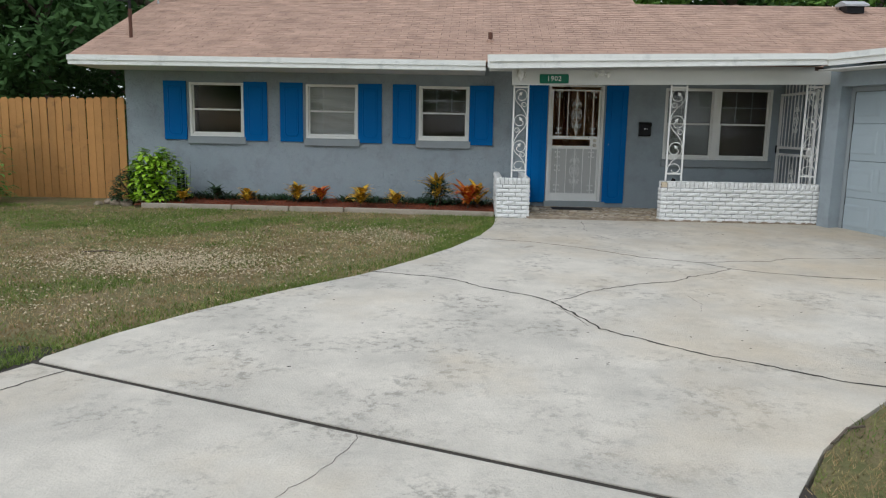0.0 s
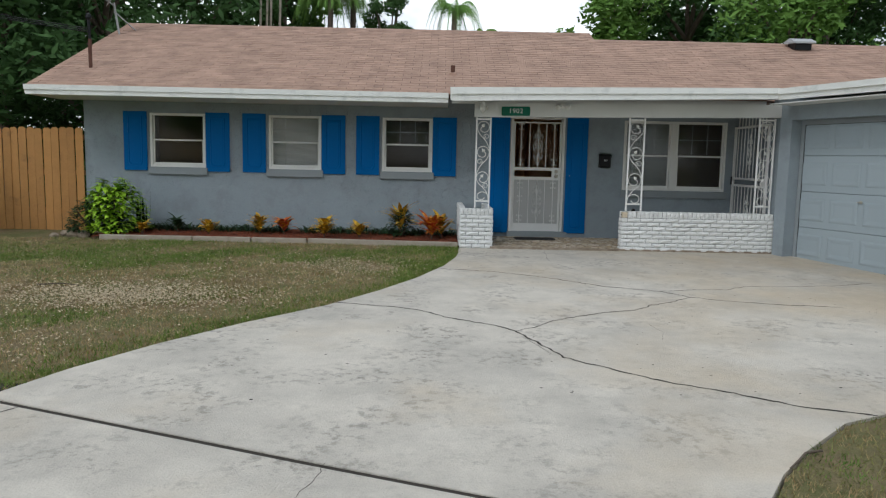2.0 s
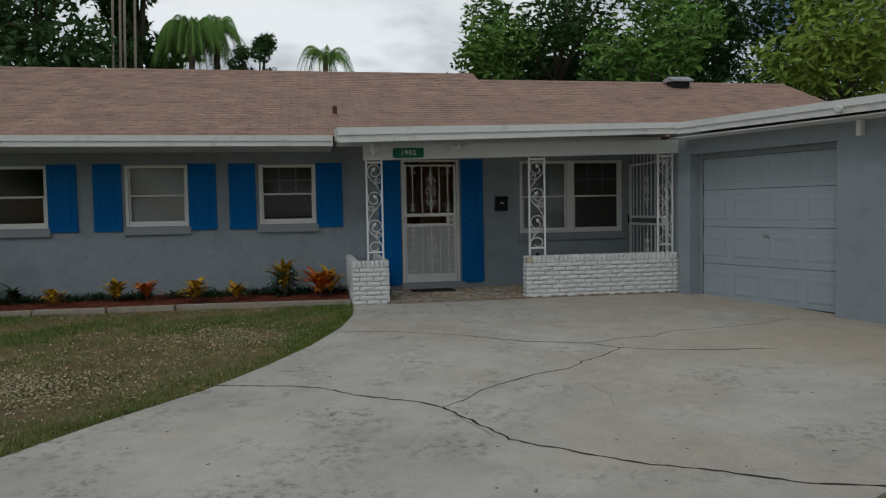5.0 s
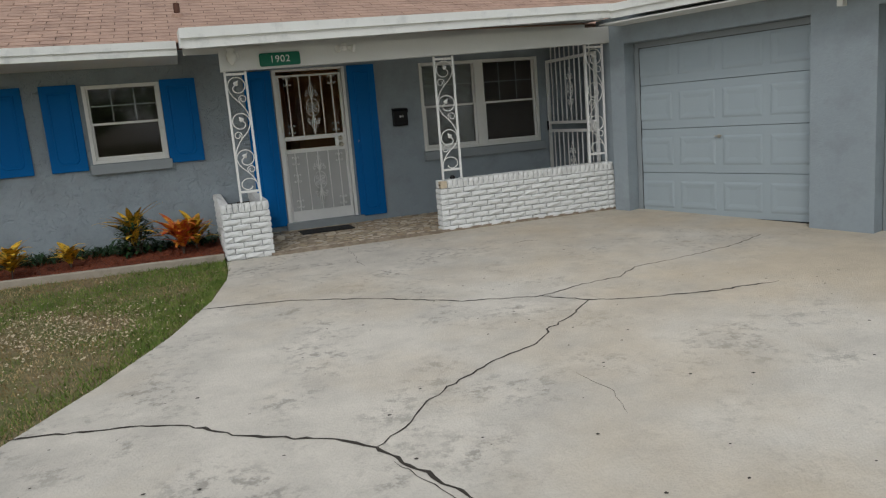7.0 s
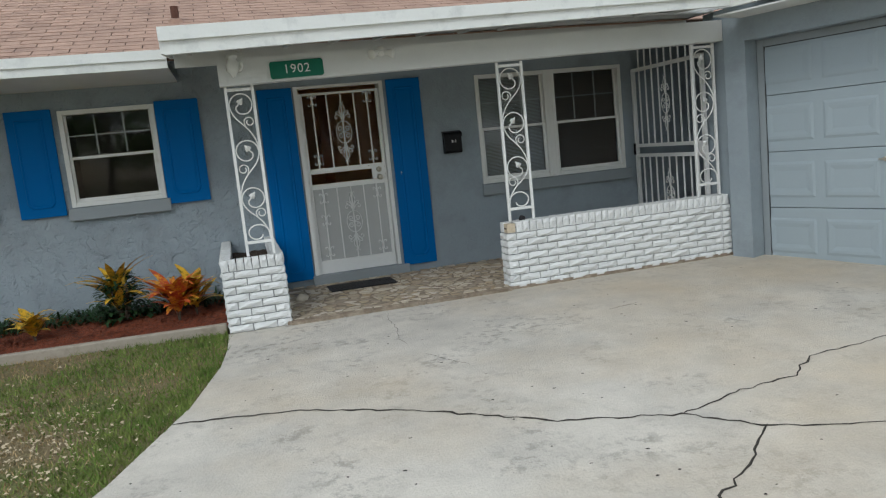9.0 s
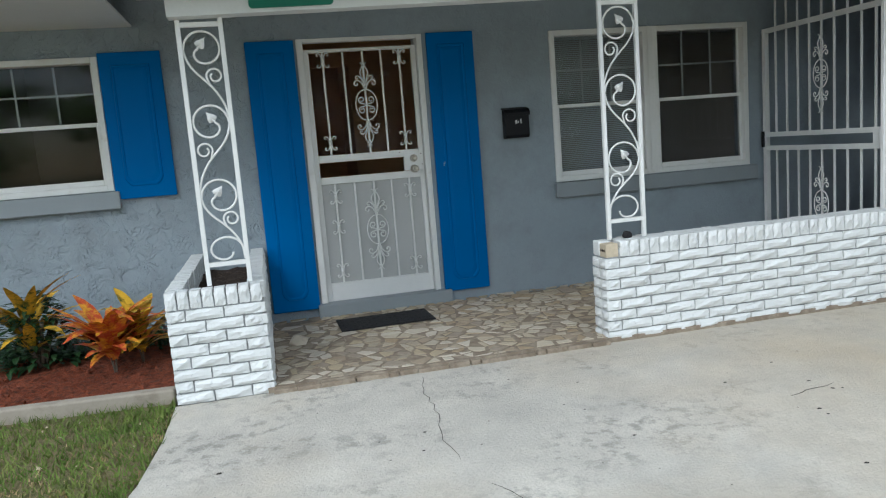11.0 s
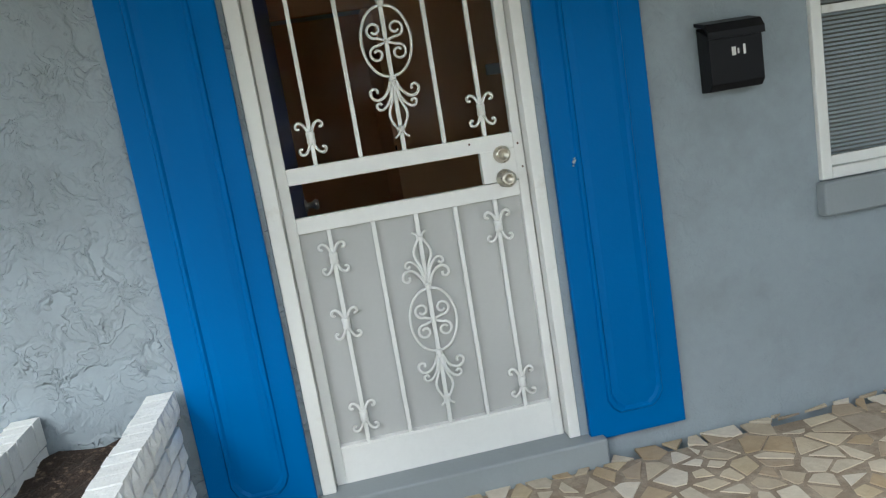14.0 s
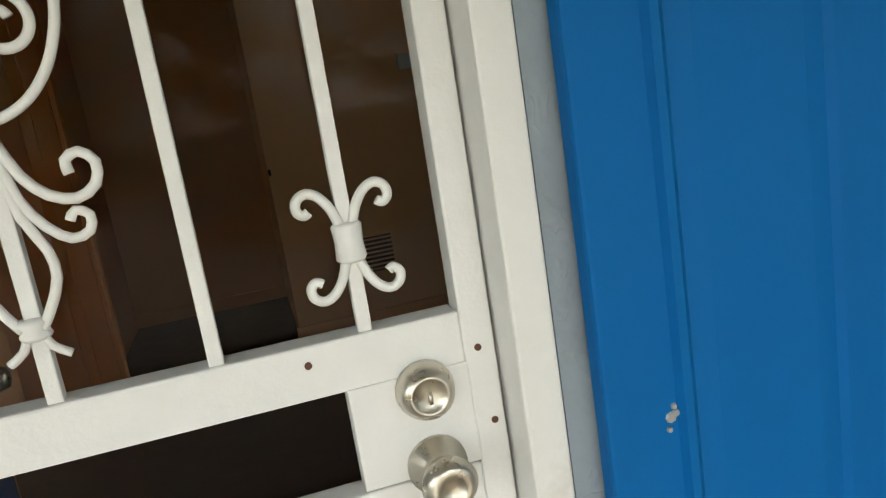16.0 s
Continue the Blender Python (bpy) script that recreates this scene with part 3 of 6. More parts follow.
def roof():
    root = thing("roof", 0, 17, 2.6, "brown asphalt shingle gable roof with white fascia", "roof", kind="structure")
    bm = bmesh.new()
    t = 0.10
    for x0, x1, yr in ((-6.25, 3.93, 17.0), (3.93, 10.9, 16.45)):
        zr = roof_z(yr)
        back = 2 * yr - 12.75
        prism(bm, [(12.77, roof_z(12.77) - 0.02), (yr, zr - 0.02), (back, roof_z(12.75)), (back, roof_z(12.75) - t), (yr, zr - t - 0.02), (12.77, roof_z(12.77) - t)], "x", x0, x1)
    part("deck", bm, SLOT_DECK, root)
    # shingle courses: every tab a thin wedge that laps the course below
    rnd = random.Random(2)
    verts, faces = [], []
    near = []
    tab, rise = 0.305, 0.142
    slope = math.atan(0.409)
    cs, sn = math.cos(slope), math.sin(slope)
    for x0, x1, yr in ((-6.26, 3.94, 17.0), (3.94, 10.91, 16.45)):
        length = (yr - 12.71) / cs
        for c in range(int(length / rise) + 1):
            s0 = c * rise
            s1 = min(s0 + rise + 0.02, length)
            x = x0 - (0.15 if c % 2 else 0)
            while x < x1:
                a, b = max(x, x0), min(x + tab - 0.010, x1)
                if b - a > 0.02:
                    lift = rnd.uniform(0.006, 0.011)
                    def at(xx, s, h):
                        return (xx, 12.71 + s * cs - h * sn, roof_z(12.71) + s * sn + h * cs)
                    q = [at(a, s0, lift), at(b, s0, lift), at(b, s1, 0.003), at(a, s1, 0.003), at(a, s0, -0.004), at(b, s0, -0.004)]
                    if -0.2 < x < 4.5 and 0 < c < 19 and b - a > 0.28 and len(near) < 270:
                        near.append((x, s0, at(x, s0, 0)))
                    else:
                        i = len(verts)
                        verts += q
                        faces += [(i, i + 1, i + 2, i + 3), (i + 4, i + 5, i + 1, i), (i + 4, i, i + 3), (i + 1, i + 5, i + 2)]
                x += tab
    tagged(soup("shingle_courses", verts, faces, ROOF, root), kind="stuff")
    bm = bmesh.new()
    w = tab - 0.010
    v = [bm.verts.new(p) for p in ((0, -0.0075 * sn, 0.0075 * cs), (w, -0.0075 * sn, 0.0075 * cs), (w, 0.162 * cs, 0.162 * sn + 0.003), (0, 0.162 * cs, 0.162 * sn + 0.003), (0, 0.004 * sn, -0.004), (w, 0.004 * sn, -0.004))]
    for q in ((0, 1, 2, 3), (4, 5, 1, 0), (4, 0, 3), (1, 5, 2)):
        bm.faces.new([v[k] for k in q])
    me = mesh_of("shingle", bm, ROOF)
    for x, s0, p in near:
        ob = new("shingle", me)
        ob.parent, ob.matrix_parent_inverse = root, root.matrix_world.inverted()
        ob.location = p
    # ridge caps
    bm = bmesh.new()
    for x0, x1, yr in ((-6.26, 3.94, 17.0), (3.94, 10.91, 16.45)):
        x = x0
        while x < x1:
            zr = roof_z(yr)
            e = min(x + 0.2, x1)
            prism(bm, [(yr - 0.14, zr - 0.045), (yr, zr + 0.018), (yr + 0.14, zr - 0.045), (yr, zr + 0.002)], "x", x, e)
            x += 0.195
    part("ridge_cap", bm, ROOF, root)
    # fascia along the west eave, with a drip lip and rake boards
    bm = bmesh.new()
    box(bm, -6.25, 0.80, 12.725, 12.755, 2.365, 2.49)
    box(bm, -6.27, 0.80, 12.705, 12.725, 2.44, 2.525)
    part("fascia", bm, FASCIA, root)
    bm = bmesh.new()
    prism(bm, [(12.75, 2.38), (12.75, 2.50), (17.0, roof_z(17) - 0.03), (17.0, roof_z(17) - 0.17)], "x", -6.275, -6.25)
    part("rake_board", bm, FASCIA, root)
    # soffit
    boxes("soffit", CEILING, root, (-6.24, 0.80, 12.755, 13.885, 2.365, 2.38))


roof()

# ---- porch roof, beam and posts ----
PX0, PX1, PY = 0.86, 5.80, 11.58


def tilt(x):
    """The porch eave climbs a little towards the garage."""
    return (x - PX0) / (PX1 - PX0)


def porch_roof():
    root = thing("porch_roof", 3.4, 12.6, 2.5, "low white-fasciaed porch roof with exposed rafters and brown shingles", "porch roof", kind="structure")
    zl, zr = 2.50, 2.59
    bm = bmesh.new()
    # roof sheet from the front edge to the main slope
    tops = [(PX0, PY, zl), (PX1 + 0.1, PY, zr), (PX1 + 0.1, 13.4, 2.79), (PX0, 13.1, 2.67)]
    lo = [(x, y, z - 0.012) for x, y, z in tops]
    v = [bm.verts.new(p) for p in tops + lo]
    for q in ((0, 1, 2, 3), (7, 6, 5, 4), (0, 4, 5, 1), (1, 5, 6, 2), (2, 6, 7, 3), (3, 7, 4, 0)):
        bm.faces.new([v[i] for i in q])
    part("sheet", bm, ROOF, root)
    bm = bmesh.new()
    v = [bm.verts.new((x, y + (0.016 if y < 12 else 0), z - d)) for d in (0.013, 0.034) for x, y, z in tops]
    for q in ((0, 1, 2, 3), (7, 6, 5, 4), (0, 4, 5, 1), (1, 5, 6, 2), (2, 6, 7, 3), (3, 7, 4, 0)):
        bm.faces.new([v[i] for i in q])
    part("decking", bm, CEILING, root)
    bm = bmesh.new()
    def strip(y0, y1, d0, d1, x0, x1):
        def z(x, d):
            f = tilt(x)
            return zl + (zr - zl) * f + d * (1 - 0.2 * f)
        c = [(x0, y0, z(x0, d0)), (x1, y0, z(x1, d0)), (x1, y1, z(x1, d0)), (x0, y1, z(x0, d0)), (x0, y0, z(x0, d1)), (x1, y0, z(x1, d1)), (x1, y1, z(x1, d1)), (x0, y1, z(x0, d1))]
        v = [bm.verts.new(p) for p in c]
        for q in ((3, 2, 1, 0), (4, 5, 6, 7), (0, 1, 5, 4), (1, 2, 6, 5), (2, 3, 7, 6), (3, 0, 4, 7)):
            bm.faces.new([v[i] for i in q])
    strip(PY - 0.02, PY + 0.015, -0.19, -0.075, PX0, PX1)
    strip(PY - 0.05, PY - 0.02, -0.09, 0.012, PX0 - 0.03, PX1)
    # west return of the fascia
    prism(bm, [(PY, zl - 0.18), (PY, zl + 0.012), (13.1, 2.66), (13.1, 2.48)], "x", PX0 - 0.03, PX0)
    part("fascia", bm, FASCIA, root)
    # rafters and the boards above them
    for i in range(13):
        x = PX0 + 0.12 + i * 0.425
        f = tilt(x)
        z0 = zl + (zr - zl) * f - 0.035
        bm = bmesh.new()
        prism(bm, [(PY + 0.02, z0 - 0.10), (PY + 0.02, z0), (13.5, z0 + 0.17), (13.5, z0 + 0.05)], "x", x, x + 0.04)
        part("rafter", bm, CEILING, root)
    # white header beam, a shade higher at the east end
    bm = bmesh.new()
    c = []
    for x, a, b in ((1.22, 2.11, 2.325), (GAR, 2.195, 2.40)):
        c.append([bm.verts.new(p) for p in ((x, 12.15, a), (x, 12.26, a), (x, 12.26, b), (x, 12.15, b))])
    for k in range(4):
        bm.faces.new((c[0][k], c[0][(k + 1) % 4], c[1][(k + 1) % 4], c[1][k]))
    bm.faces.new(c[0][::-1])
    bm.faces.new(c[1])
    part("beam", bm, CEILING, root)
    boxes("inner_fascia", CEILING, root, (PX0, GAR - 0.01, 12.735, 12.76, 2.36, 2.585))
    # plywood lining under the rafters' back half
    bm = bmesh.new()
    prism(bm, [(12.27, 2.50), (13.885, 2.60), (13.885, 2.55), (12.27, 2.52)], "x", PX0, GAR)
    part("lining", bm, CEILING, root)


porch_roof()


def vine_scroll(bm, x0, x1, z_nodes, y, first_right, r=0.0064):
    """A vine that swings from bar to bar: at each node a round loop with a heart leaf, on each stem a small curl."""
    w = x1 - x0
    mid = (x0 + x1) / 2

    def draw(pts, rr):
        tube(bm, smooth([(a, y, b) for a, b in pts], 3), rr, 7)

    for k, z in enumerate(z_nodes):
        s = (1 if first_right else -1) * (1 if k % 2 == 0 else -1)     # +1: the node is on the right-hand bar
        low = k == 0
        rad = w * 0.47
        cz = z - 0.012 if not low else z + 0.035
        turn = 352 if not low else 330
        loop = []
        for i in range(19):
            f = i / 18
            a = radians(8 + turn * f)
            q = rad * (1 - (0.80 * f ** 5 if not low else 0.62 * f * f))
            loop.append((mid + s * (q * math.cos(a) + w * 0.02 * f), cz + q * math.sin(a) * (0.98 if not low else 0.82)))
        draw([(mid + s * w * 0.49, z - 0.02)] + loop, r)
        if not low:
            # heart leaf on the end of the loop, its tip up and away from the node
            bx, bz = loop[-1]
            draw([(bx, bz), (bx - s * 0.004, bz + 0.012), (bx - s * 0.012, bz + 0.018)], r)
            c, sn = math.cos(radians(38)), math.sin(radians(38))
            heart = [(0, -0.2), (0.35, -0.38), (0.72, -0.12), (0.62, 0.35), (0.3, 0.78), (0, 1.35), (-0.3, 0.78), (-0.62, 0.35), (-0.72, -0.12), (-0.35, -0.38)]
            L = 0.038
            ring = [(bx + s * (-0.012 + L * (u * c - v * sn)), bz + 0.020 + L * (u * sn + v * c)) for u, v in heart]
            prism(bm, ring, "y", y - 0.005, y + 0.005)
        if k + 1 < len(z_nodes):
            h = z_nodes[k + 1] - z
            stem = [(0.49, 0.0), (0.47, 0.12), (0.37, 0.27), (0.20, 0.42), (-0.02, 0.55), (-0.26, 0.68), (-0.42, 0.82), (-0.49, 0.97)]
            draw([(mid + s * u * w, z + v * h) for u, v in stem], r)
            # small curl above the stem, on the side it left
            cx, cy, q0 = mid + s * 0.25 * w, z + 0.60 * h, 0.215 * w
            curl = [(mid + s * 0.10 * w, z + 0.48 * h), (cx - s * q0 * 0.95, cy - 0.01)]
            for i in range(15):
                f = i / 14
                a = radians(165 - 390 * f)
                q = q0 * (1 - 0.55 * f)
                curl.append((cx + s * q * math.cos(a), cy + q * math.sin(a)))
            draw(curl, r * 0.9)


def iron_post(x0, x1, top, label, first_right):
    root = thing("iron_post", (x0 + x1) / 2, 12.25, 0.655, label, "post", "white iron porch posts")
    y = 12.25
    for x in (x0, x1):
        boxes("upright", IRON, root, (x - 0.0125, x + 0.0125, y - 0.0125, y + 0.0125, 0.645, top), bevel=0.002)
    for z in (0.75, top - 0.045):
        boxes("crossbar", IRON, root, (x0 + 0.012, x1 - 0.012, y - 0.0125, y + 0.0125, z, z + 0.025))
    bm = bmesh.new()
    rise = top - 2.115
    vine_scroll(bm, x0 + 0.010, x1 - 0.010, [0.80, 1.155 + rise * 0.3, 1.565 + rise * 0.6, 1.965 + rise], y, first_right)
    part("scrollwork", bm, IRON, root, True)


iron_post(1.262, 1.487, 2.115, "white wrought-iron post with leaf scrolls on the planter", True)
iron_post(3.735, 3.98, 2.15, "white wrought-iron post with leaf scrolls on the brick wall", False)
iron_post(5.835, 6.085, 2.19, "white wrought-iron post with leaf scrolls by the garage", True)

# ---- garage wing, turned nineteen degrees from the house ----
TURNED = Matrix.Translation((GAR, 12.0, 0)) @ Matrix.Rotation(radians(19), 4, "Z") @ Matrix.Translation((-GAR, -12.0, 0))


def turned(ob):
    ob.matrix_world = TURNED @ ob.matrix_basis
    return ob


GD = [(9.50, 11.87), (6.45, 8.85)]
turned(holed_wall("wall_garage", "x", GAR, 0.2, 2.0, 12.1, -0.3, 2.55, [(a, b, -0.3, 2.15) for a, b in GD], STUCCO, "grey-blue painted garage wall"))
tagged(boxes("wall_porch_return", STUCCO, None, (6.142, 6.34, 12.14, 12.46, -0.1, 2.5)), "grey-blue painted stucco pier at the porch end", "wall", kind="structure")
turned(tagged(boxes("wall_garage_rear", STUCCO, None, (GAR, 12.0, 1.8, 2.0, -0.3, 2.55), (11.8, 12.0, 2.0, 12.1, -0.3, 2.55), (GAR + 0.2, 11.8, 11.9, 12.1, -0.3, 2.55)), "grey-blue painted garage walls", "wall", kind="structure"))


def garage_roof():
    root = thing("garage_roof", 9, 7, 2.6, "low garage roof with stepped white fascia", "roof", kind="structure")
    def zt(y):
        return 2.58 - 0.004 * (11.6 - y)
    bm = bmesh.new()
    def run(x0, x1, d0, d1):
        c = []
        for y in (11.69, 1.6):
            c.append([bm.verts.new(p) for p in ((x0, y, zt(y) + d0), (x1, y, zt(y) + d0), (x1, y, zt(y) + d1), (x0, y, zt(y) + d1))])
        for k in range(4):
            bm.faces.new((c[0][k], c[0][(k + 1) % 4], c[1][(k + 1) % 4], c[1][k]))
        bm.faces.new(c[0][::-1])
        bm.faces.new(c[1])
    run(5.672, 5.707, -0.155, -0.06)
    run(5.642, 5.672, -0.075, 0.01)
    part("fascia", bm, FASCIA, root)
    bm = bmesh.new()
    run(5.707, 12.1, -0.03, 0.0)
    part("sheet", bm, ROOF, root)
    boxes("soffit", CEILING, root, (5.705, GAR, 1.7, 11.9, 2.37, 2.385))
    turned(root)


garage_roof()


def garage_door(y0, y1, label):
    root = thing("garage_door", GARD, (y0 + y1) / 2, 0, label, "garage door", "pair of garage doors")
    n, h = 4, 2.235 / 4
    for i in range(n):
        bm = bmesh.new()
        z0, z1 = -0.075 + i * h, -0.075 + (i + 1) * h - 0.006
        box(bm, GARD, GARD + 0.045, y0 - 0.03, y1 + 0.03, z0, z1, bevel=0.004)
        cols = 4
        pw = (y1 - y0) / cols
        for k in range(cols):
            a, b = y0 + k * pw + 0.045, y0 + (k + 1) * pw - 0.045
            c, d = z0 + 0.10, z1 - 0.10
            # raised field: rim falls back, centre stands proud
            ring = [[bm.verts.new((GARD + dep - 0.001, yy, zz)) for yy, zz in ((a + off, c + off), (b - off, c + off), (b - off, d - off), (a + off, d - off))] for off, dep in ((0, 0.0), (0.025, -0.008), (0.05, -0.008), (0.09, -0.002))]
            for p, q in zip(ring, ring[1:]):
                for j in range(4):
                    bm.faces.new((p[j], p[(j + 1) % 4], q[(j + 1) % 4], q[j]))
            bm.faces.new(ring[-1])
        part("panel", bm, GARAGE, root)
    bm = bmesh.new()
    lathe(bm, [(0.022, 0), (0.022, 0.008), (0.012, 0.012), (0.012, 0.022)], pose(GARD - 0.004, (y0 + y1) / 2, 0.93, 0, -90, 0), 14)
    box(bm, GARD - 0.03, GARD - 0.024, (y0 + y1) / 2 - 0.05, (y0 + y1) / 2 + 0.05, 0.923, 0.937)
    part("handle", bm, CHROME, root)
    w = 0.07
    boxes("stop_trim", GREY, root, (GARD - 0.024, GARD - 0.004, y1 - w, y1 - 0.004, -0.2, 2.146), (GARD - 0.024, GARD - 0.004, y0 + 0.004, y0 + w, -0.2, 2.146), (GARD - 0.024, GARD - 0.004, y0 + w, y1 - w, 2.146 - w, 2.146), bevel=0.004)
    boxes("weather_strip", RUBBER, root, (GARD - 0.012, GARD - 0.003, y1 - w - 0.006, y1 - w - 0.001, -0.1, 2.146 - w), (GARD - 0.012, GARD - 0.003, y0 + w + 0.001, y0 + w + 0.006, -0.1, 2.146 - w), (GARD - 0.012, GARD - 0.003, y0 + w + 0.012, y1 - w - 0.012, 2.139 - w, 2.145 - w), (GARD - 0.016, GARD - 0.003, y0 + w, y1 - w, -0.16, -0.05))
    turned(root)


garage_door(*GD[0], "closed grey sectional garage door with raised panels")
garage_door(*GD[1], "closed grey sectional garage door beside the pier")


# ---- windows ----
def sash_window(a, b, z0, z1, name, label, lites=3, blind=None, y=WALL, slats=None):
    """A white single-hung window: casing, two sashes, glazing bars in the upper one, glass, sill below."""
    root = thing(name, (a + b) / 2, y, z0, label, "window", kind="structure")
    f = 0.045
    boxes("frame", WHITE, root, (a, a + f, y - 0.02, y + 0.09, z0, z1), (b - f, b, y - 0.02, y + 0.09, z0, z1), (a + f, b - f, y - 0.02, y + 0.09, z1 - f, z1), (a + f, b - f, y - 0.02, y + 0.09, z0, z0 + f), bevel=0.004)
    m = (z0 + z1) / 2 + 0.02
    s = 0.028
    i0, i1 = a + f, b - f
    boxes("lower_sash", WHITE, root, (i0, i0 + s, y + 0.02, y + 0.045, z0 + f, m), (i1 - s, i1, y + 0.02, y + 0.045, z0 + f, m), (i0 + s, i1 - s, y + 0.02, y + 0.045, z0 + f, z0 + f + 0.04), (i0 + s, i1 - s, y + 0.018, y + 0.047, m - 0.03, m), bevel=0.003)
    grid_bars = []
    bars = [(i0, i0 + 0.02, y + 0.05, y + 0.07, m, z1 - f), (i1 - 0.02, i1, y + 0.05, y + 0.07, m, z1 - f)]
    if lites:
        for k in range(1, lites):
            x = i0 + (i1 - i0) * k / lites
            grid_bars.append((x - 0.007, x + 0.007, y + 0.064, y + 0.070, m, z1 - f))
        zz = (m + z1 - f) / 2
        grid_bars.append((i0, i1, y + 0.0645, y + 0.0705, zz - 0.007, zz + 0.007))
    boxes("upper_sash", WHITE, root, *bars)
    if grid_bars:
        boxes("grille", GRILLE, root, *grid_bars)
    g = boxes("pane", GLASS, root, (i0 + 0.01, i1 - 0.01, y + 0.031, y + 0.034, z0 + f, m - 0.01), (i0 + 0.01, i1 - 0.01, y + 0.059, y + 0.062, m - 0.005, z1 - f))
    g.visible_shadow = False
    if blind:
        bm = bmesh.new()
        z = blind
        while z < z1 - f:
            box(bm, i0 + 0.01, i1 - 0.01, y + 0.10, y + 0.110, z, z + 0.009)
            z += 0.0165
        part("blind", bm, slats or BLIND, root)
    return root


def sill(a, b, z):
    bm = bmesh.new()
    box(bm, a, b, WALL - 0.055, WALL - 0.003, z - 0.135, z - 0.004, bevel=0.008)
    return tagged(part("window_sill", bm, GREY), "grey painted concrete window sill", "sill", kind="structure")


for i, (a, b) in enumerate(WINDOWS):
    sash_window(a, b, WZ0, WZ1, "window_%d" % (i + 1), ("white single-hung window with dark panes", "white single-hung window with a pale blind", "white single-hung window with grid lites")[i], (0, 3, 3)[i], (None, WZ0 + 0.06, None)[i])
    sill(a - 0.035, b + 0.035, WZ0)
sash_window(4.055, 4.955, 0.935, 2.2, "window_4", "white porch window with blinds", 3, 0.99, slats=GREY_BLIND)
sash_window(5.005, 5.94, 0.935, 2.2, "window_5", "white porch window with dark panes", 3)
tagged(boxes("trim", WHITE, None, (4.955, 5.005, WALL - 0.02, WALL + 0.08, 0.935, 2.2)), "white mullion between porch windows", "trim", kind="structure")
sill(4.035, 6.0, 0.935)


# ---- shutters ----
def shutter(a, b, z0, z1, label, group, tall=False):
    root = thing("shutter", (a + b) / 2, WALL, z0, label, "shutter", group)
    bm = bmesh.new()
    y1, y0 = WALL - 0.004, WALL - 0.034
    box(bm, a, b, y0, y1, z0, z1, bevel=0.005)
    part("board", bm, BLUE, root)
    # raised field with clipped lower corners, framed by a groove
    fields = [(z0 + 0.09, z1 - 0.09)] if not tall else [(z0 + 0.09, z0 + 1.0), (z0 + 1.08, z1 - 0.09)]
    for c, d in fields:
        w0, w1 = a + 0.08, b - 0.08
        k = 0.045
        def outline(o):
            return [(w0 + o + k, c + o), (w1 - o - k, c + o), (w1 - o - k * 0.4, c + o + k * 0.5), (w1 - o, c + o + k * 1.3), (w1 - o, d - o), (w0 + o, d - o), (w0 + o, c + o + k * 1.3), (w0 + o + k * 0.4, c + o + k * 0.5)]
        bm = bmesh.new()
        rings = [[bm.verts.new((x, y0 - dep, z)) for x, z in outline(o)] for o, dep in ((0.0, -0.001), (0.006, 0.009), (0.016, 0.009), (0.024, 0.002), (0.05, 0.006))]
        for p, q in zip(rings, rings[1:]):
            for j in range(8):
                bm.faces.new((p[j], p[(j + 1) % 8], q[(j + 1) % 8], q[j]))
        bm.faces.new(rings[-1])
        part("raised_panel", bm, BLUE, root)
    return root


for a, b in WINDOWS:
    for c, d in ((a - 0.48, a - 0.055), (b + 0.006, b + 0.44)):
        shutter(c, d, 1.115, 2.185, "bright blue panelled window shutter on the grey wall", "blue window shutters")
shutter(1.585, 1.953, 0.10, 2.215, "tall bright blue shutter beside the front door", "blue door shutters", False)
shutter(3.0, 3.388, 0.11, 2.225, "tall bright blue shutter with a missing latch", "blue door shutters", False)


# ---- front security door ----
def curl4(bm, x, z, y, s=1.0):
    """A collar with four small curls, as on each end of the outer bars."""
    lathe(bm, [(0.013 * s, -0.020 * s), (0.016 * s, -0.017 * s), (0.0145 * s, 0), (0.016 * s, 0.017 * s), (0.013 * s, 0.020 * s)], pose(x, y, z), 10)
    for sx in (-1, 1):
        for sz in (-1, 1):
            p = [(0.006, 0.016), (0.012, 0.034), (0.022, 0.049), (0.034, 0.055), (0.044, 0.050), (0.046, 0.040), (0.040, 0.034), (0.034, 0.037)]
            tube(bm, smooth([(x + sx * u * s, y - 0.003, z + sz * v * s) for u, v in p], 3), 0.0052 * s, 8)


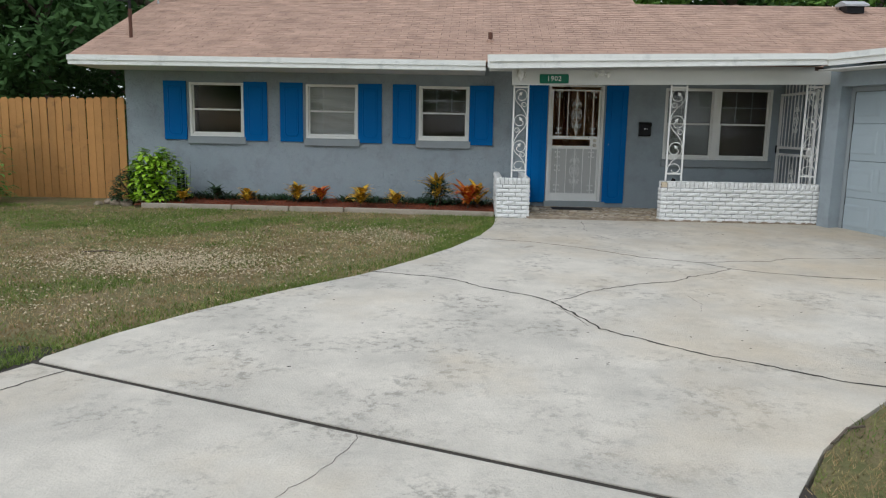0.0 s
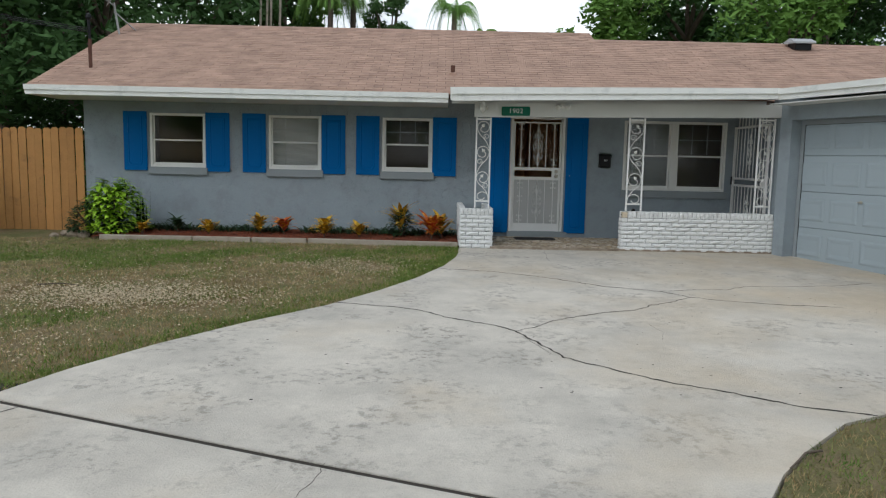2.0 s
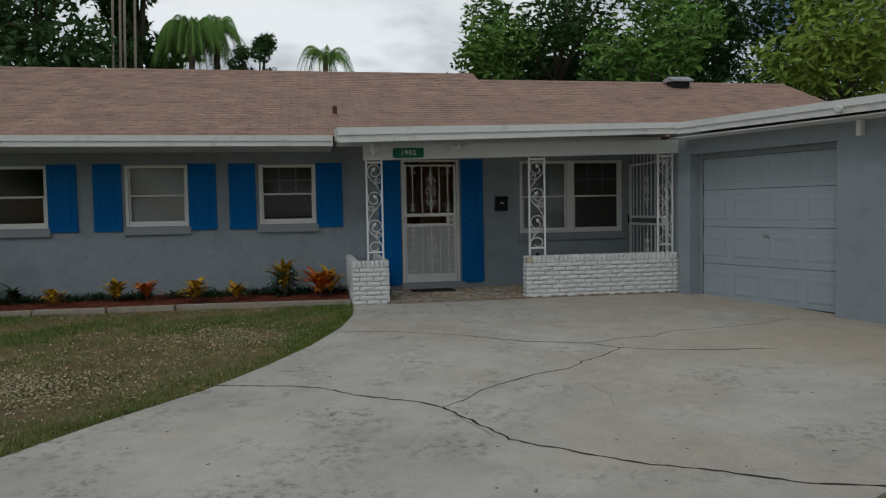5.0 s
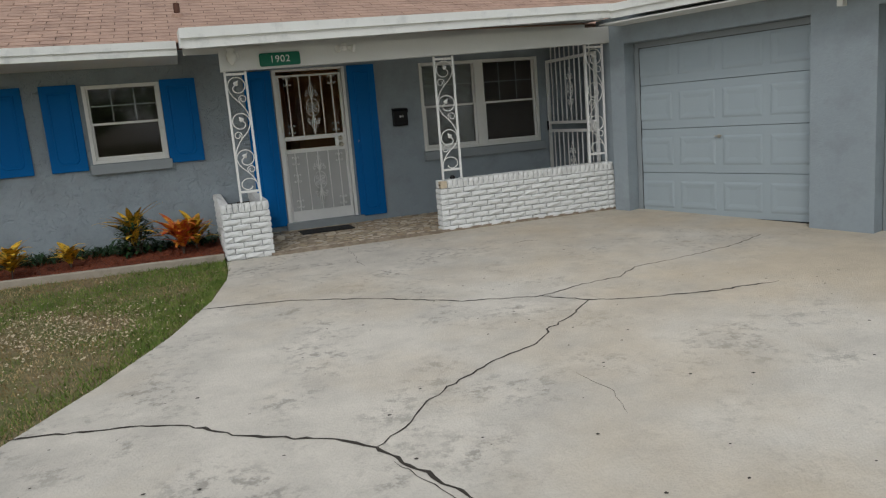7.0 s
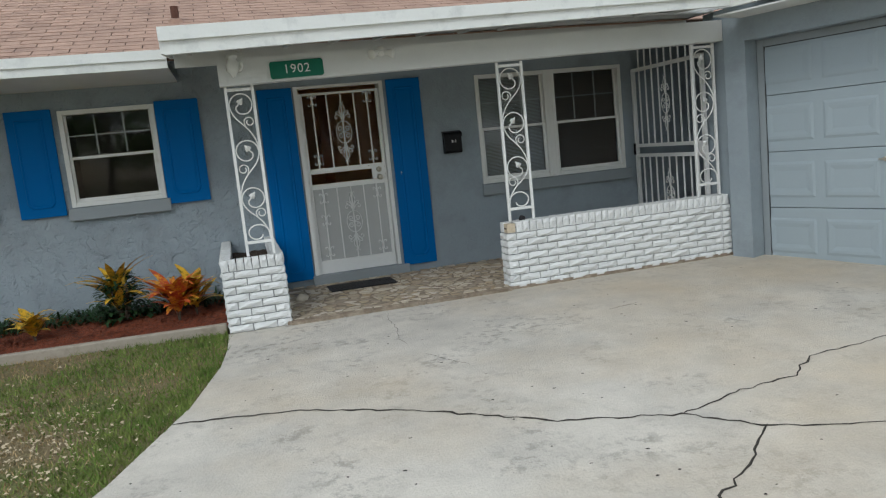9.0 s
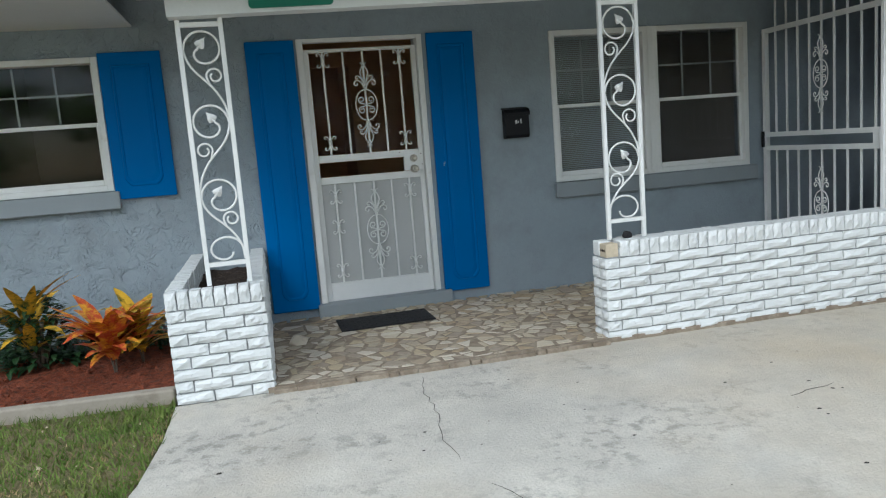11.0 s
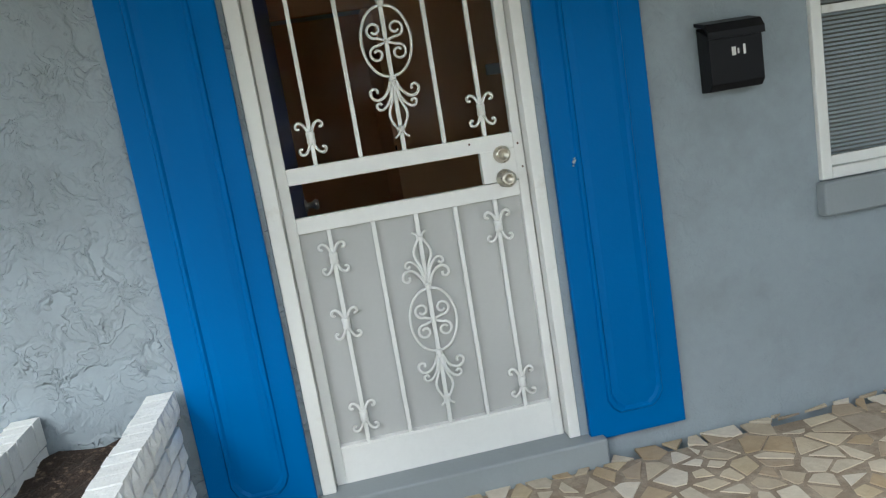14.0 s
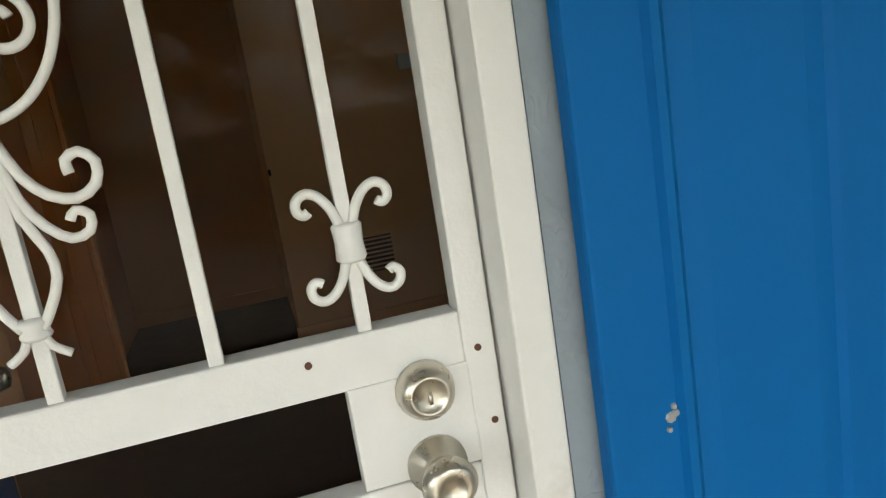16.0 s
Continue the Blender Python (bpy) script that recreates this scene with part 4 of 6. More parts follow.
def rosette(bm, x, z, y, s=1.0):
    """The tall middle ornament: four C-scrolls ringed by two arcs, a plume above and below."""
    def T(p, r=0.0048):
        tube(bm, smooth([(x + u * s, y - 0.004, z + v * s) for u, v in p], 2), r * s, 8)
    for sx in (-1, 1):
        ring = arc(0, 0.0, 0.085, 0.085, -87, 87, 20)
        T([(sx * (0.006 + u * 0.93), v * 1.38) for u, v in ring])
        for sz in (-1, 1):
            c = arc(0.037, 0.040, 0.028, 0.010, -100, 330, 20)
            T([(sx * u, sz * v) for u, v in [(0.006, 0.004)] + c])
            # plume
            big = [(0.010, 0.135), (0.022, 0.165), (0.040, 0.185), (0.062, 0.192), (0.080, 0.182), (0.084, 0.163), (0.072, 0.152), (0.060, 0.158), (0.061, 0.170)]
            T([(sx * u, sz * v) for u, v in big], 0.0052)
            mid = [(0.008, 0.145), (0.016, 0.185), (0.032, 0.212), (0.050, 0.226), (0.066, 0.222), (0.069, 0.208), (0.058, 0.202), (0.052, 0.210)]
            T([(sx * u, sz * v) for u, v in mid], 0.0048)
            bud = [(0.006, 0.150), (0.014, 0.200), (0.028, 0.232), (0.030, 0.258), (0.018, 0.285), (0.008, 0.300)]
            T([(sx * u, sz * v) for u, v in bud], 0.0048)
            tip = [(0.006, 0.303), (0.012, 0.318), (0.026, 0.328)]
            T([(sx * u, sz * v) for u, v in tip], 0.0042)
    for v in (-0.30, -0.125, 0.125, 0.30):
        lathe(bm, [(0.012, -0.010), (0.015, -0.006), (0.012, 0), (0.015, 0.006), (0.012, 0.010)], pose(x, y, z + v * s), 10)


def security_door():
    root = thing("security_door", 2.467, 13.94, 0.13, "white wrought-iron security door with scrollwork, closed", "door")
    y0, y1 = 13.935, 13.973
    L, R, B, T = 2.027, 2.920, 0.128, 2.147
    boxes("frame", IRON, root, (L, 2.065, y0, y1, B, T), (2.885, R, y0, y1, B, T), (2.065, 2.885, y0, y1, T - 0.025, T), (2.065, 2.885, y0, y1, B, 0.275), (2.065, 2.885, y0, y1, 1.258, 1.316), (2.065, 2.885, y0, y1, 1.084, 1.141), bevel=0.003)
    boxes("lock_plate", IRON, root, (2.755, 2.886, y0 - 0.002, y1 - 0.004, 1.144, 1.26), bevel=0.002)
    boxes("kick_seam", IRON, root, (2.057, 2.893, y0 - 0.003, y0 + 0.004, 0.262, 0.268))
    bm = bmesh.new()
    for x in (2.172, 2.332, 2.489, 2.636, 2.786):
        box(bm, x - 0.0075, x + 0.0075, y0 + 0.006, y0 + 0.021, 0.27, 1.095, bevel=0.0015)
        box(bm, x - 0.0075, x + 0.0075, y0 + 0.006, y0 + 0.021, 1.305, T - 0.02, bevel=0.0015)
    part("bars", bm, IRON, root)
    bm = bmesh.new()
    for x, z in ((2.172, 1.411), (2.172, 2.06), (2.786, 1.411), (2.786, 2.06), (2.172, 0.98), (2.172, 0.735), (2.172, 0.375), (2.786, 0.985), (2.786, 0.375)):
        curl4(bm, x, z, y0 + 0.008)
    rosette(bm, 2.489, 1.696, y0 + 0.006, 1.02)
    rosette(bm, 2.489, 0.685, y0 + 0.006, 1.02)
    part("scrollwork", bm, IRON, root, True)
    boxes("mesh_panel", SCREEN, root, (2.057, 2.893, y0 + 0.028, y0 + 0.034, 0.27, 1.10))
    g = boxes("pane", DOOR_PANE, root, (2.057, 2.893, y0 + 0.030, y0 + 0.034, 1.14, T - 0.02))
    g.visible_shadow = False
    for z, kind in ((1.242, 0), (1.155, 1)):
        bm = bmesh.new()
        m = pose(2.835, y0 - 0.002, z, 90, 0, 0)
        if kind == 0:
            lathe(bm, [(0.032, 0), (0.032, 0.006), (0.028, 0.020), (0.021, 0.026), (0.019, 0.0265), (0.018, 0.024)], m, 24)
            box(bm, 2.835 - 0.002, 2.835 + 0.002, y0 - 0.03, y0 - 0.026, z - 0.008, z + 0.004)
            part("deadbolt", bm, CHROME, root, True)
        else:
            lathe(bm, [(0.033, 0), (0.033, 0.006), (0.018, 0.012), (0.016, 0.028), (0.027, 0.040), (0.030, 0.052), (0.024, 0.062), (0.015, 0.066), (0.014, 0.062)], m, 24)
            part("knob", bm, CHROME, root, True)
    bm = bmesh.new()
    for z in (0.32, 1.16, 2.02):
        for k in range(3):
            tube(bm, [(2.019, y0 - 0.004, z + k * 0.034), (2.019, y0 - 0.004, z + k * 0.034 + 0.030)], 0.008, 8)
    part("hinge", bm, IRON, root)
    bm = bmesh.new()
    for x, z in ((2.722, 1.296), (2.900, 1.272), (2.907, 1.186)):
        lathe(bm, [(0.004, 0), (0.004, 0.0015), (0.001, 0.002)], pose(x, y0 - 0.0005, z, 90, 0, 0), 8)
    part("screws", bm, RUST, root)


security_door()
fr = thing("door_frame", 2.525, WALL, 0.13, "worn cream-white door casing", "door frame", kind="structure")
boxes("casing", WHITE, fr, (1.972, 2.023, WALL - 0.006, WALL + 0.07, 0.13, 2.223), (2.924, 2.968, WALL - 0.006, WALL + 0.07, 0.13, 2.223), (2.023, 2.924, WALL - 0.006, WALL + 0.07, 2.194, 2.223), bevel=0.004)
boxes("inner_stop", WHITE, fr, (1.972, 2.027, WALL + 0.07, WALL + 0.19, 0.13, 2.22), (2.920, 2.968, WALL + 0.07, WALL + 0.19, 0.13, 2.22))
tagged(boxes("door_step", GREY, None, (1.94, 3.05, WALL - 0.075, WALL + 0.15, FLOOR - 0.03, 0.13), bevel=0.008), "grey painted concrete door step", "step", kind="structure")
# hallway behind the door
tagged(boxes("wall_hall", TAN_WALL, None, (2.86, 3.97, 17.95, 18.05, 0.1, 2.995), (1.69, 2.86, 17.97, 18.05, 2.45, 2.995), (3.97, 4.6, 17.97, 18.05, 2.2, 2.995), (4.6, 4.66, 14.5, 18.95, 2.655, 2.995), (1.36, 4.6, 14.45, 14.5, 2.655, 2.995), (2.86, 2.96, 18.05, 19.3, 0.1, 2.6), (1.69, 2.86, 19.3, 19.4, 0.1, 2.6), (1.2, 1.69, 17.455, 18.95, 0.1, 2.995), (1.2, 1.69, 18.951, 20.4, 0.1, 2.598), (1.3, 1.36, 14.09, 17.45, 0.1, 2.598), (1.3, 1.358, 14.5, 17.45, 2.655, 2.995)), "warm tan hallway walls", "wall", kind="structure")
tagged(boxes("baseboard", TAN_WALL, None, (2.84, 3.97, 17.935, 17.948, 0.1, 0.20), (1.705, 2.86, 19.285, 19.298, 0.1, 0.20)), "tan baseboards", "baseboard", kind="structure")
# wall end at the passage; the orange of the light on it is painted
tagged(boxes("trim", ORANGE_WALL, None, (1.70, 1.86, 17.40, 17.453, 0.1, 2.3), (1.86, 1.885, 17.40, 17.50, 0.1, 2.3), (1.70, 1.76, 17.385, 17.40, 0.1, 2.3), bevel=0.004), "orange-brown wall end at the passage, warm light put into its colour", "trim", kind="structure")
sw = thing("light_switch", 2.86, 17.95, 1.2, "small dark wall switch on the hall corner", "switch")
boxes("toggle", RUBBER, sw, (2.862, 2.878, 17.94, 17.948, 1.195, 1.235), bevel=0.002)


def hall_door():
    root = thing("front_door", 2.06, 14.1, 0.1, "dark navy front door standing open inside", "door")
    m = pose(2.03, 14.10, 0.12, 0, 0, 88)
    def local(name, mat, *bs):
        bm = bmesh.new()
        for b in bs:
            box(bm, *b, bevel=0.003)
        bmesh.ops.transform(bm, matrix=m, verts=bm.verts)
        return part(name, bm, mat, root)
    local("slab", NAVY, (0.0, 0.86, -0.02, 0.022, 0, 2.03))
    local("edge", FENCE, (0.861, 0.868, -0.02, 0.022, 0, 2.03))
    bm = bmesh.new()
    lathe(bm, [(0.03, 0), (0.03, 0.008), (0.014, 0.014), (0.014, 0.035), (0.027, 0.05), (0.022, 0.066)], m @ pose(0.80, -0.02, 0.98, 90, 0, 0), 16)
    part("knob", bm, CHROME, root, True)


hall_door()


def wall_vent():
    x0, x1, z0, z1, y = 3.175, 3.575, 0.44, 0.715, 17.948
    root = thing("wall_vent", 3.375, y, z0, "beige return-air grille low on the hall wall", "vent grille")
    boxes("frame", TAN_WALL, root, (x0, x0 + 0.02, y - 0.012, y, z0, z1), (x1 - 0.02, x1, y - 0.012, y, z0, z1), (x0 + 0.02, x1 - 0.02, y - 0.012, y, z1 - 0.02, z1), (x0 + 0.02, x1 - 0.02, y - 0.012, y, z0, z0 + 0.02))
    boxes("shadow_gap", RUBBER, root, (x0 + 0.02, x1 - 0.02, y - 0.004, y, z0 + 0.02, z1 - 0.02))
    bm = bmesh.new()
    for k in range(8):
        box(bm, x0 + 0.02, x1 - 0.02, y - 0.011, y - 0.005, z0 + 0.028 + k * 0.029, z0 + 0.040 + k * 0.029)
    part("louvres", bm, TAN_WALL, root)


wall_vent()
th = thing("thermostat", 3.85, 17.94, 1.71, "small beige thermostat on the hall wall", "thermostat")
boxes("case", BLIND, th, (3.785, 3.915, 17.92, 17.948, 1.715, 1.81), bevel=0.006)


# ---- things on the porch and house ----
def letterbox():
    root = thing("mailbox", 3.71, WALL, 1.337, "black metal wall mailbox with a small white mark", "mailbox")
    a, b, y0 = 3.604, 3.812, WALL - 0.085
    bm = bmesh.new()
    prism(bm, [(WALL - 0.004, 1.337), (y0 + 0.02, 1.337), (y0, 1.36), (y0, 1.53), (WALL - 0.004, 1.57)], "x", a, b)
    bmesh.ops.bevel(bm, geom=list(bm.edges), offset=0.004, segments=2, profile=0.5, affect="EDGES")
    part("body", bm, BLACK, root)
    bm = bmesh.new()
    prism(bm, [(y0 - 0.012, 1.52), (y0 - 0.012, 1.545), (y0 + 0.01, 1.575), (WALL - 0.004, 1.59), (WALL - 0.004, 1.578), (y0 + 0.012, 1.562), (y0 - 0.004, 1.54), (y0 - 0.004, 1.52)], "x", a - 0.006, b + 0.006)
    part("lid", bm, BLACK, root)
    boxes("mark", WHITE, root, (3.69, 3.705, y0 - 0.0025, y0 + 0.002, 1.455, 1.485), (3.712, 3.718, y0 - 0.0025, y0 + 0.002, 1.46, 1.478), (3.735, 3.743, y0 - 0.0025, y0 + 0.002, 1.455, 1.49))


letterbox()


def number_plate():
    root = thing("house_number_sign", 1.875, 12.15, 2.14, "green house number plate reading 1902 on the beam", "sign")
    m = pose(1.875, 12.138, 2.212, 0, -0.9, 0)
    bm = bmesh.new()
    box(bm, -0.228, 0.228, -0.006, 0.006, -0.072, 0.072)
    bmesh.ops.bevel(bm, geom=[e for e in bm.edges if abs((e.verts[0].co - e.verts[1].co).y) > 0.005], offset=0.022, segments=4, profile=0.5, affect="EDGES")
    bmesh.ops.transform(bm, matrix=m, verts=bm.verts)
    part("plate", bm, SIGN_GREEN, root)
    cu = bpy.data.curves.new("digits", "FONT")
    cu.body, cu.size, cu.extrude, cu.align_x, cu.align_y, cu.space_character = "1902", 0.105, 0.002, "CENTER", "CENTER", 1.12
    cu.materials.append(WHITE)
    ob = new("digits", cu)
    ob.parent, ob.matrix_parent_inverse = root, root.matrix_world.inverted()
    ob.matrix_basis = m @ pose(0, -0.009, 0, 90, 0, 0)


number_plate()


def flood_lamp(x, z, label):
    root = thing("porch_lamp", x, 12.1, z, label, "lamp", "lamps under the porch eave")
    bm = bmesh.new()
    lathe(bm, [(0.045, 0), (0.045, 0.02), (0.03, 0.028)], pose(x, 12.148, z, 90, 0, 0), 14)
    part("base", bm, WHITE, root, True)
    for s in (-1, 1):
        bm = bmesh.new()
        m = look((x + s * 0.03, 12.11, z - 0.01), (x + s * 0.16, 12.02, z - 0.05))
        lathe(bm, [(0.018, 0.0), (0.024, -0.03), (0.042, -0.075), (0.044, -0.085), (0.036, -0.088)], m, 14)
        part("head", bm, WHITE, root, True)
    bm = bmesh.new()
    tube(bm, [(x + s * 0.035, 12.11, z) for s in (-1, 1)], 0.012, 8)
    part("stem", bm, WHITE, root)


def corner_lantern():
    root = thing("corner_lantern", 1.36, 12.1, 2.2, "weathered white corner lantern on the beam", "lamp")
    bm = bmesh.new()
    lathe(bm, [(0.045, 0.16), (0.05, 0.14), (0.03, 0.13), (0.055, 0.09), (0.05, 0.03), (0.03, 0.01), (0.012, -0.02)], pose(1.345, 12.085, 2.19), 12)
    part("body", bm, FASCIA, root, True)
    bm = bmesh.new()
    tube(bm, [(1.345, 12.085, 2.34), (1.36, 12.12, 2.36), (1.37, 12.15, 2.34)], 0.01, 6)
    tube(bm, [(1.40, 12.10, 2.22), (1.42, 12.06, 2.25), (1.41, 12.04, 2.29)], 0.014, 6)
    part("arm", bm, FASCIA, root, True)


corner_lantern()
flood_lamp(2.62, 2.31, "small white twin floodlight on the porch beam")


def door_mat():
    root = thing("doormat", 2.42, 13.4, FLOOR, "black rubber doormat on the flagstones", "mat")
    m = pose(2.405, 13.41, FLOOR + 0.003, 0, 0, 1.5)
    bm = bmesh.new()
    box(bm, -0.355, 0.355, -0.19, 0.19, 0, 0.011, bevel=0.003)
    bmesh.ops.transform(bm, matrix=m, verts=bm.verts)
    part("base", bm, RUBBER, root)
    bm = bmesh.new()
    for i in range(17):
        for k in range(8):
            if (i + k) % 2:
                x, y = -0.32 + i * 0.04, -0.15 + k * 0.043
                box(bm, x - 0.012, x + 0.012, y - 0.005, y + 0.006, 0.011, 0.0135)
    bmesh.ops.transform(bm, matrix=m, verts=bm.verts)
    tagged(part("studs", bm, RUBBER, root), kind="stuff")


door_mat()


def rough_stone(name, x, y, z, s, label, mat, flat=0.6, seed=1):
    rnd = random.Random(seed)
    bm = bmesh.new()
    bmesh.ops.create_icosphere(bm, subdivisions=2, radius=1)
    for v in bm.verts:
        v.co *= 1 + 0.28 * noise.noise(v.co * 1.5 + Vector((seed, 0, 0)))
        v.co = Vector((v.co.x * s, v.co.y * s * 0.75, max(-0.55, v.co.z) * s * flat))
    bmesh.ops.translate(bm, verts=bm.verts, vec=(x, y, z + 0.55 * s * flat))
    return tagged(part(name, bm, mat), label, "stone")


rough_stone("loose_stone", 1.735, 13.03, FLOOR, 0.062, "pale broken stone on the porch floor", STONE, 0.7, 4)
for k, (x, y, s) in enumerate(((-5.75, 12.9, 0.11), (-5.55, 12.75, 0.13), (-5.35, 12.7, 0.12), (-5.85, 12.7, 0.08))):
    tagged(rough_stone("bed_stone", x, y, -0.02, s, "grey rough stone at the end of the flower bed", GROUT, 0.6, 20 + k), group="stones at the bed's end")
rough_stone("black_lump", 3.86, 12.25, 0.645, 0.034, "black crumpled scrap on the brick wall", RUBBER, 0.9, 9)


def side_gate():
    """White iron gate across the east end of the porch, hinged on the house wall."""
    root = thing("iron_gate", 6.05, 13.1, FLOOR, "white wrought-iron security gate at the porch end, closed", "gate")
    x, y0, y1, z1 = 6.085, 12.42, 13.84, 2.12
    boxes("frame", IRON, root, (x - 0.02, x + 0.02, y0, y0 + 0.04, 0.05, z1), (x - 0.02, x + 0.02, y1 - 0.04, y1, 0.05, z1), (x - 0.018, x + 0.018, y0 + 0.04, y1 - 0.04, z1 - 0.04, z1), (x - 0.018, x + 0.018, y0 + 0.04, y1 - 0.04, 0.07, 0.11), (x - 0.018, x + 0.018, y0 + 0.04, y1 - 0.04, 1.17, 1.21), (x - 0.018, x + 0.018, y0 + 0.04, y1 - 0.04, 1.05, 1.09))
    bm = bmesh.new()
    n = 10
    for i in range(1, n):
        y = y0 + 0.02 + (y1 - y0 - 0.04) * i / n
        box(bm, x - 0.007, x + 0.007, y - 0.007, y + 0.007, 0.10, 1.06)
        box(bm, x - 0.007, x + 0.007, y - 0.007, y + 0.007, 1.20, z1 + 0.28 if i % 1 == 0 else z1)
    part("bars", bm, IRON, root)
    for zc in (1.66, 0.60):
        bm = bmesh.new()
        rosette(bm, 0, zc, 0, 0.95)
        bmesh.ops.rotate(bm, cent=(0, 0, 0), matrix=Matrix.Rotation(radians(-90), 3, "Z"), verts=bm.verts)
        bmesh.ops.translate(bm, verts=bm.verts, vec=(x - 0.006, y0 + 0.02 + (y1 - y0 - 0.04) * 0.5, 0))
        part("scrollwork", bm, IRON, root, True)
    boxes("lock_box", IRON, root, (x - 0.024, x + 0.024, y0 + 0.03, y0 + 0.16, 1.08, 1.18))
    bm = bmesh.new()
    tube(bm, [(x - 0.03, y1 - 0.01, 1.08), (x - 0.03, y1 - 0.01, 1.22)], 0.014, 8)
    part("hinge", bm, BLACK, root)


side_gate()

# latch scar and screws on the east door shutter
sc = thing("latch_scar", 3.073, WALL - 0.034, 1.176, "torn latch hole in the blue shutter", "latch")
bm = bmesh.new()
for dx, dz, r in ((0, 0, 0.007), (0.004, 0.012, 0.004), (-0.003, -0.013, 0.004), (0.006, 0.004, 0.005)):
    lathe(bm, [(r, 0), (r * 0.7, 0.003)], pose(3.073 + dx, WALL - 0.0335, 1.176 + dz, 90, 0, 0), 8)
part("hole", bm, GALV, sc)


# ---- roof fittings ----
def roof_fittings():
    r = thing("service_mast", -5.62, 13.75, roof_z(13.75), "rusty electric service mast with cable on the roof", "mast")
    z = roof_z(13.75)
    bm = bmesh.new()
    tube(bm, [(-5.62, 13.75, z - 0.05), (-5.62, 13.75, z + 0.50)], 0.032, 10)
    part("pipe", bm, RUST, r)
    bm = bmesh.new()
    tube(bm, [(-5.62, 13.75, z + 0.50), (-5.63, 13.75, z + 0.86)], 0.026, 10)
    lathe(bm, [(0.04, 0), (0.055, 0.03), (0.045, 0.09), (0.015, 0.11)], pose(-5.63, 13.75, z + 0.84), 10)
    part("weatherhead", bm, BLACK, r)
    bm = bmesh.new()
    for k in range(3):
        tube(bm, [(-5.63, 13.72, z + 0.62 + 0.03 * k)] + [(-5.63 - 9.5 * f, 13.72 - 3.0 * f, z + 0.62 + 0.03 * k + 1.9 * f - 1.1 * f * (1 - f)) for f in (0.1, 0.25, 0.4, 0.6, 0.8, 1.0)], 0.008, 5)
    part("cable", bm, BLACK, r)

    r = thing("satellite_dish", -6.1, 16.1, roof_z(16.1), "grey satellite dish on a bent pole at the ridge", "satellite dish")
    z = roof_z(16.1)
    bm = bmesh.new()
    tube(bm, [(-6.08, 16.1, z - 0.05), (-6.12, 16.05, z + 0.35), (-6.14, 16.0, z + 0.62)], 0.024, 8)
    tube(bm, [(-5.85, 16.4, z + 0.12), (-6.12, 16.05, z + 0.42)], 0.012, 6)
    part("pole", bm, GALV, r)
    bm = bmesh.new()
    m = look((-6.16, 15.95, z + 0.80), (-7.6, 15.2, z + 1.5))
    lathe(bm, [(0.06, 0.05), (0.16, 0.035), (0.27, 0.0), (0.275, -0.006), (0.26, -0.004), (0.15, 0.028), (0.05, 0.042)], m, 24)
    for v in bm.verts:
        v.co.z = z + 0.80 + (v.co.z - z - 0.80) * 1.15
    part("reflector", bm, GALV, r, True)
    bm = bmesh.new()
    tube(bm, [(-6.12, 15.98, z + 0.55), (-6.62, 15.68, z + 0.93)], 0.014, 6)
    tube(bm, [(-6.60, 15.70, z + 0.93), (-6.58, 15.72, z + 1.02)], 0.035, 8)
    part("feed_arm", bm, GALV, r)

    r = thing("vent_pipe", 0.88, 13.8, roof_z(13.8), "short brown plumbing vent pipe on the roof", "vent pipe")
    z = roof_z(13.8)
    bm = bmesh.new()
    tube(bm, [(0.88, 13.8, z - 0.06), (0.88, 13.8, z + 0.16)], 0.04, 12)
    part("pipe", bm, RUST, r)
    bm = bmesh.new()
    lathe(bm, [(0.10, 0.0), (0.07, 0.03), (0.048, 0.06)], pose(0.88, 13.8, z - 0.015, 22, 0, 0), 12)
    part("boot", bm, ROOF, r)

    r = thing("roof_vent", 8.2, 16.1, roof_z(16.1), "brown box roof vent with a sloping hood", "roof vent")
    z = roof_z(16.1)
    bm = bmesh.new()
    prism(bm, [(15.93, z - 0.04), (15.93, z + 0.10), (16.27, z + 0.16), (16.27, z)], "x", 8.03, 8.37)
    part("body", bm, BLACK, r)
    bm = bmesh.new()
    prism(bm, [(15.86, z + 0.085), (15.86, z + 0.12), (16.10, z + 0.215), (16.34, z + 0.17), (16.34, z + 0.13)], "x", 7.97, 8.43)
    part("hood", bm, GALV, r)


roof_fittings()


def eave_camera():
    r = thing("eave_floodlight", 5.86, 7.9, 2.33, "small white floodlight bracket on the garage fascia", "lamp")
    boxes("mount", WHITE, r, (5.622, 5.641, 9.10, 9.18, 2.45, 2.53), bevel=0.004)
    bm = bmesh.new()
    lathe(bm, [(0.02, 0), (0.03, 0.05), (0.045, 0.10), (0.03, 0.105)], look((5.625, 9.14, 2.49), (6.3, 9.4, 2.75)), 12)
    part("head", bm, WHITE, r, True)
    boxes("bracket", WHITE, r, (6.04, 6.135, 9.14, 9.20, 2.18, 2.37), bevel=0.004)
    turned(r)


eave_camera()


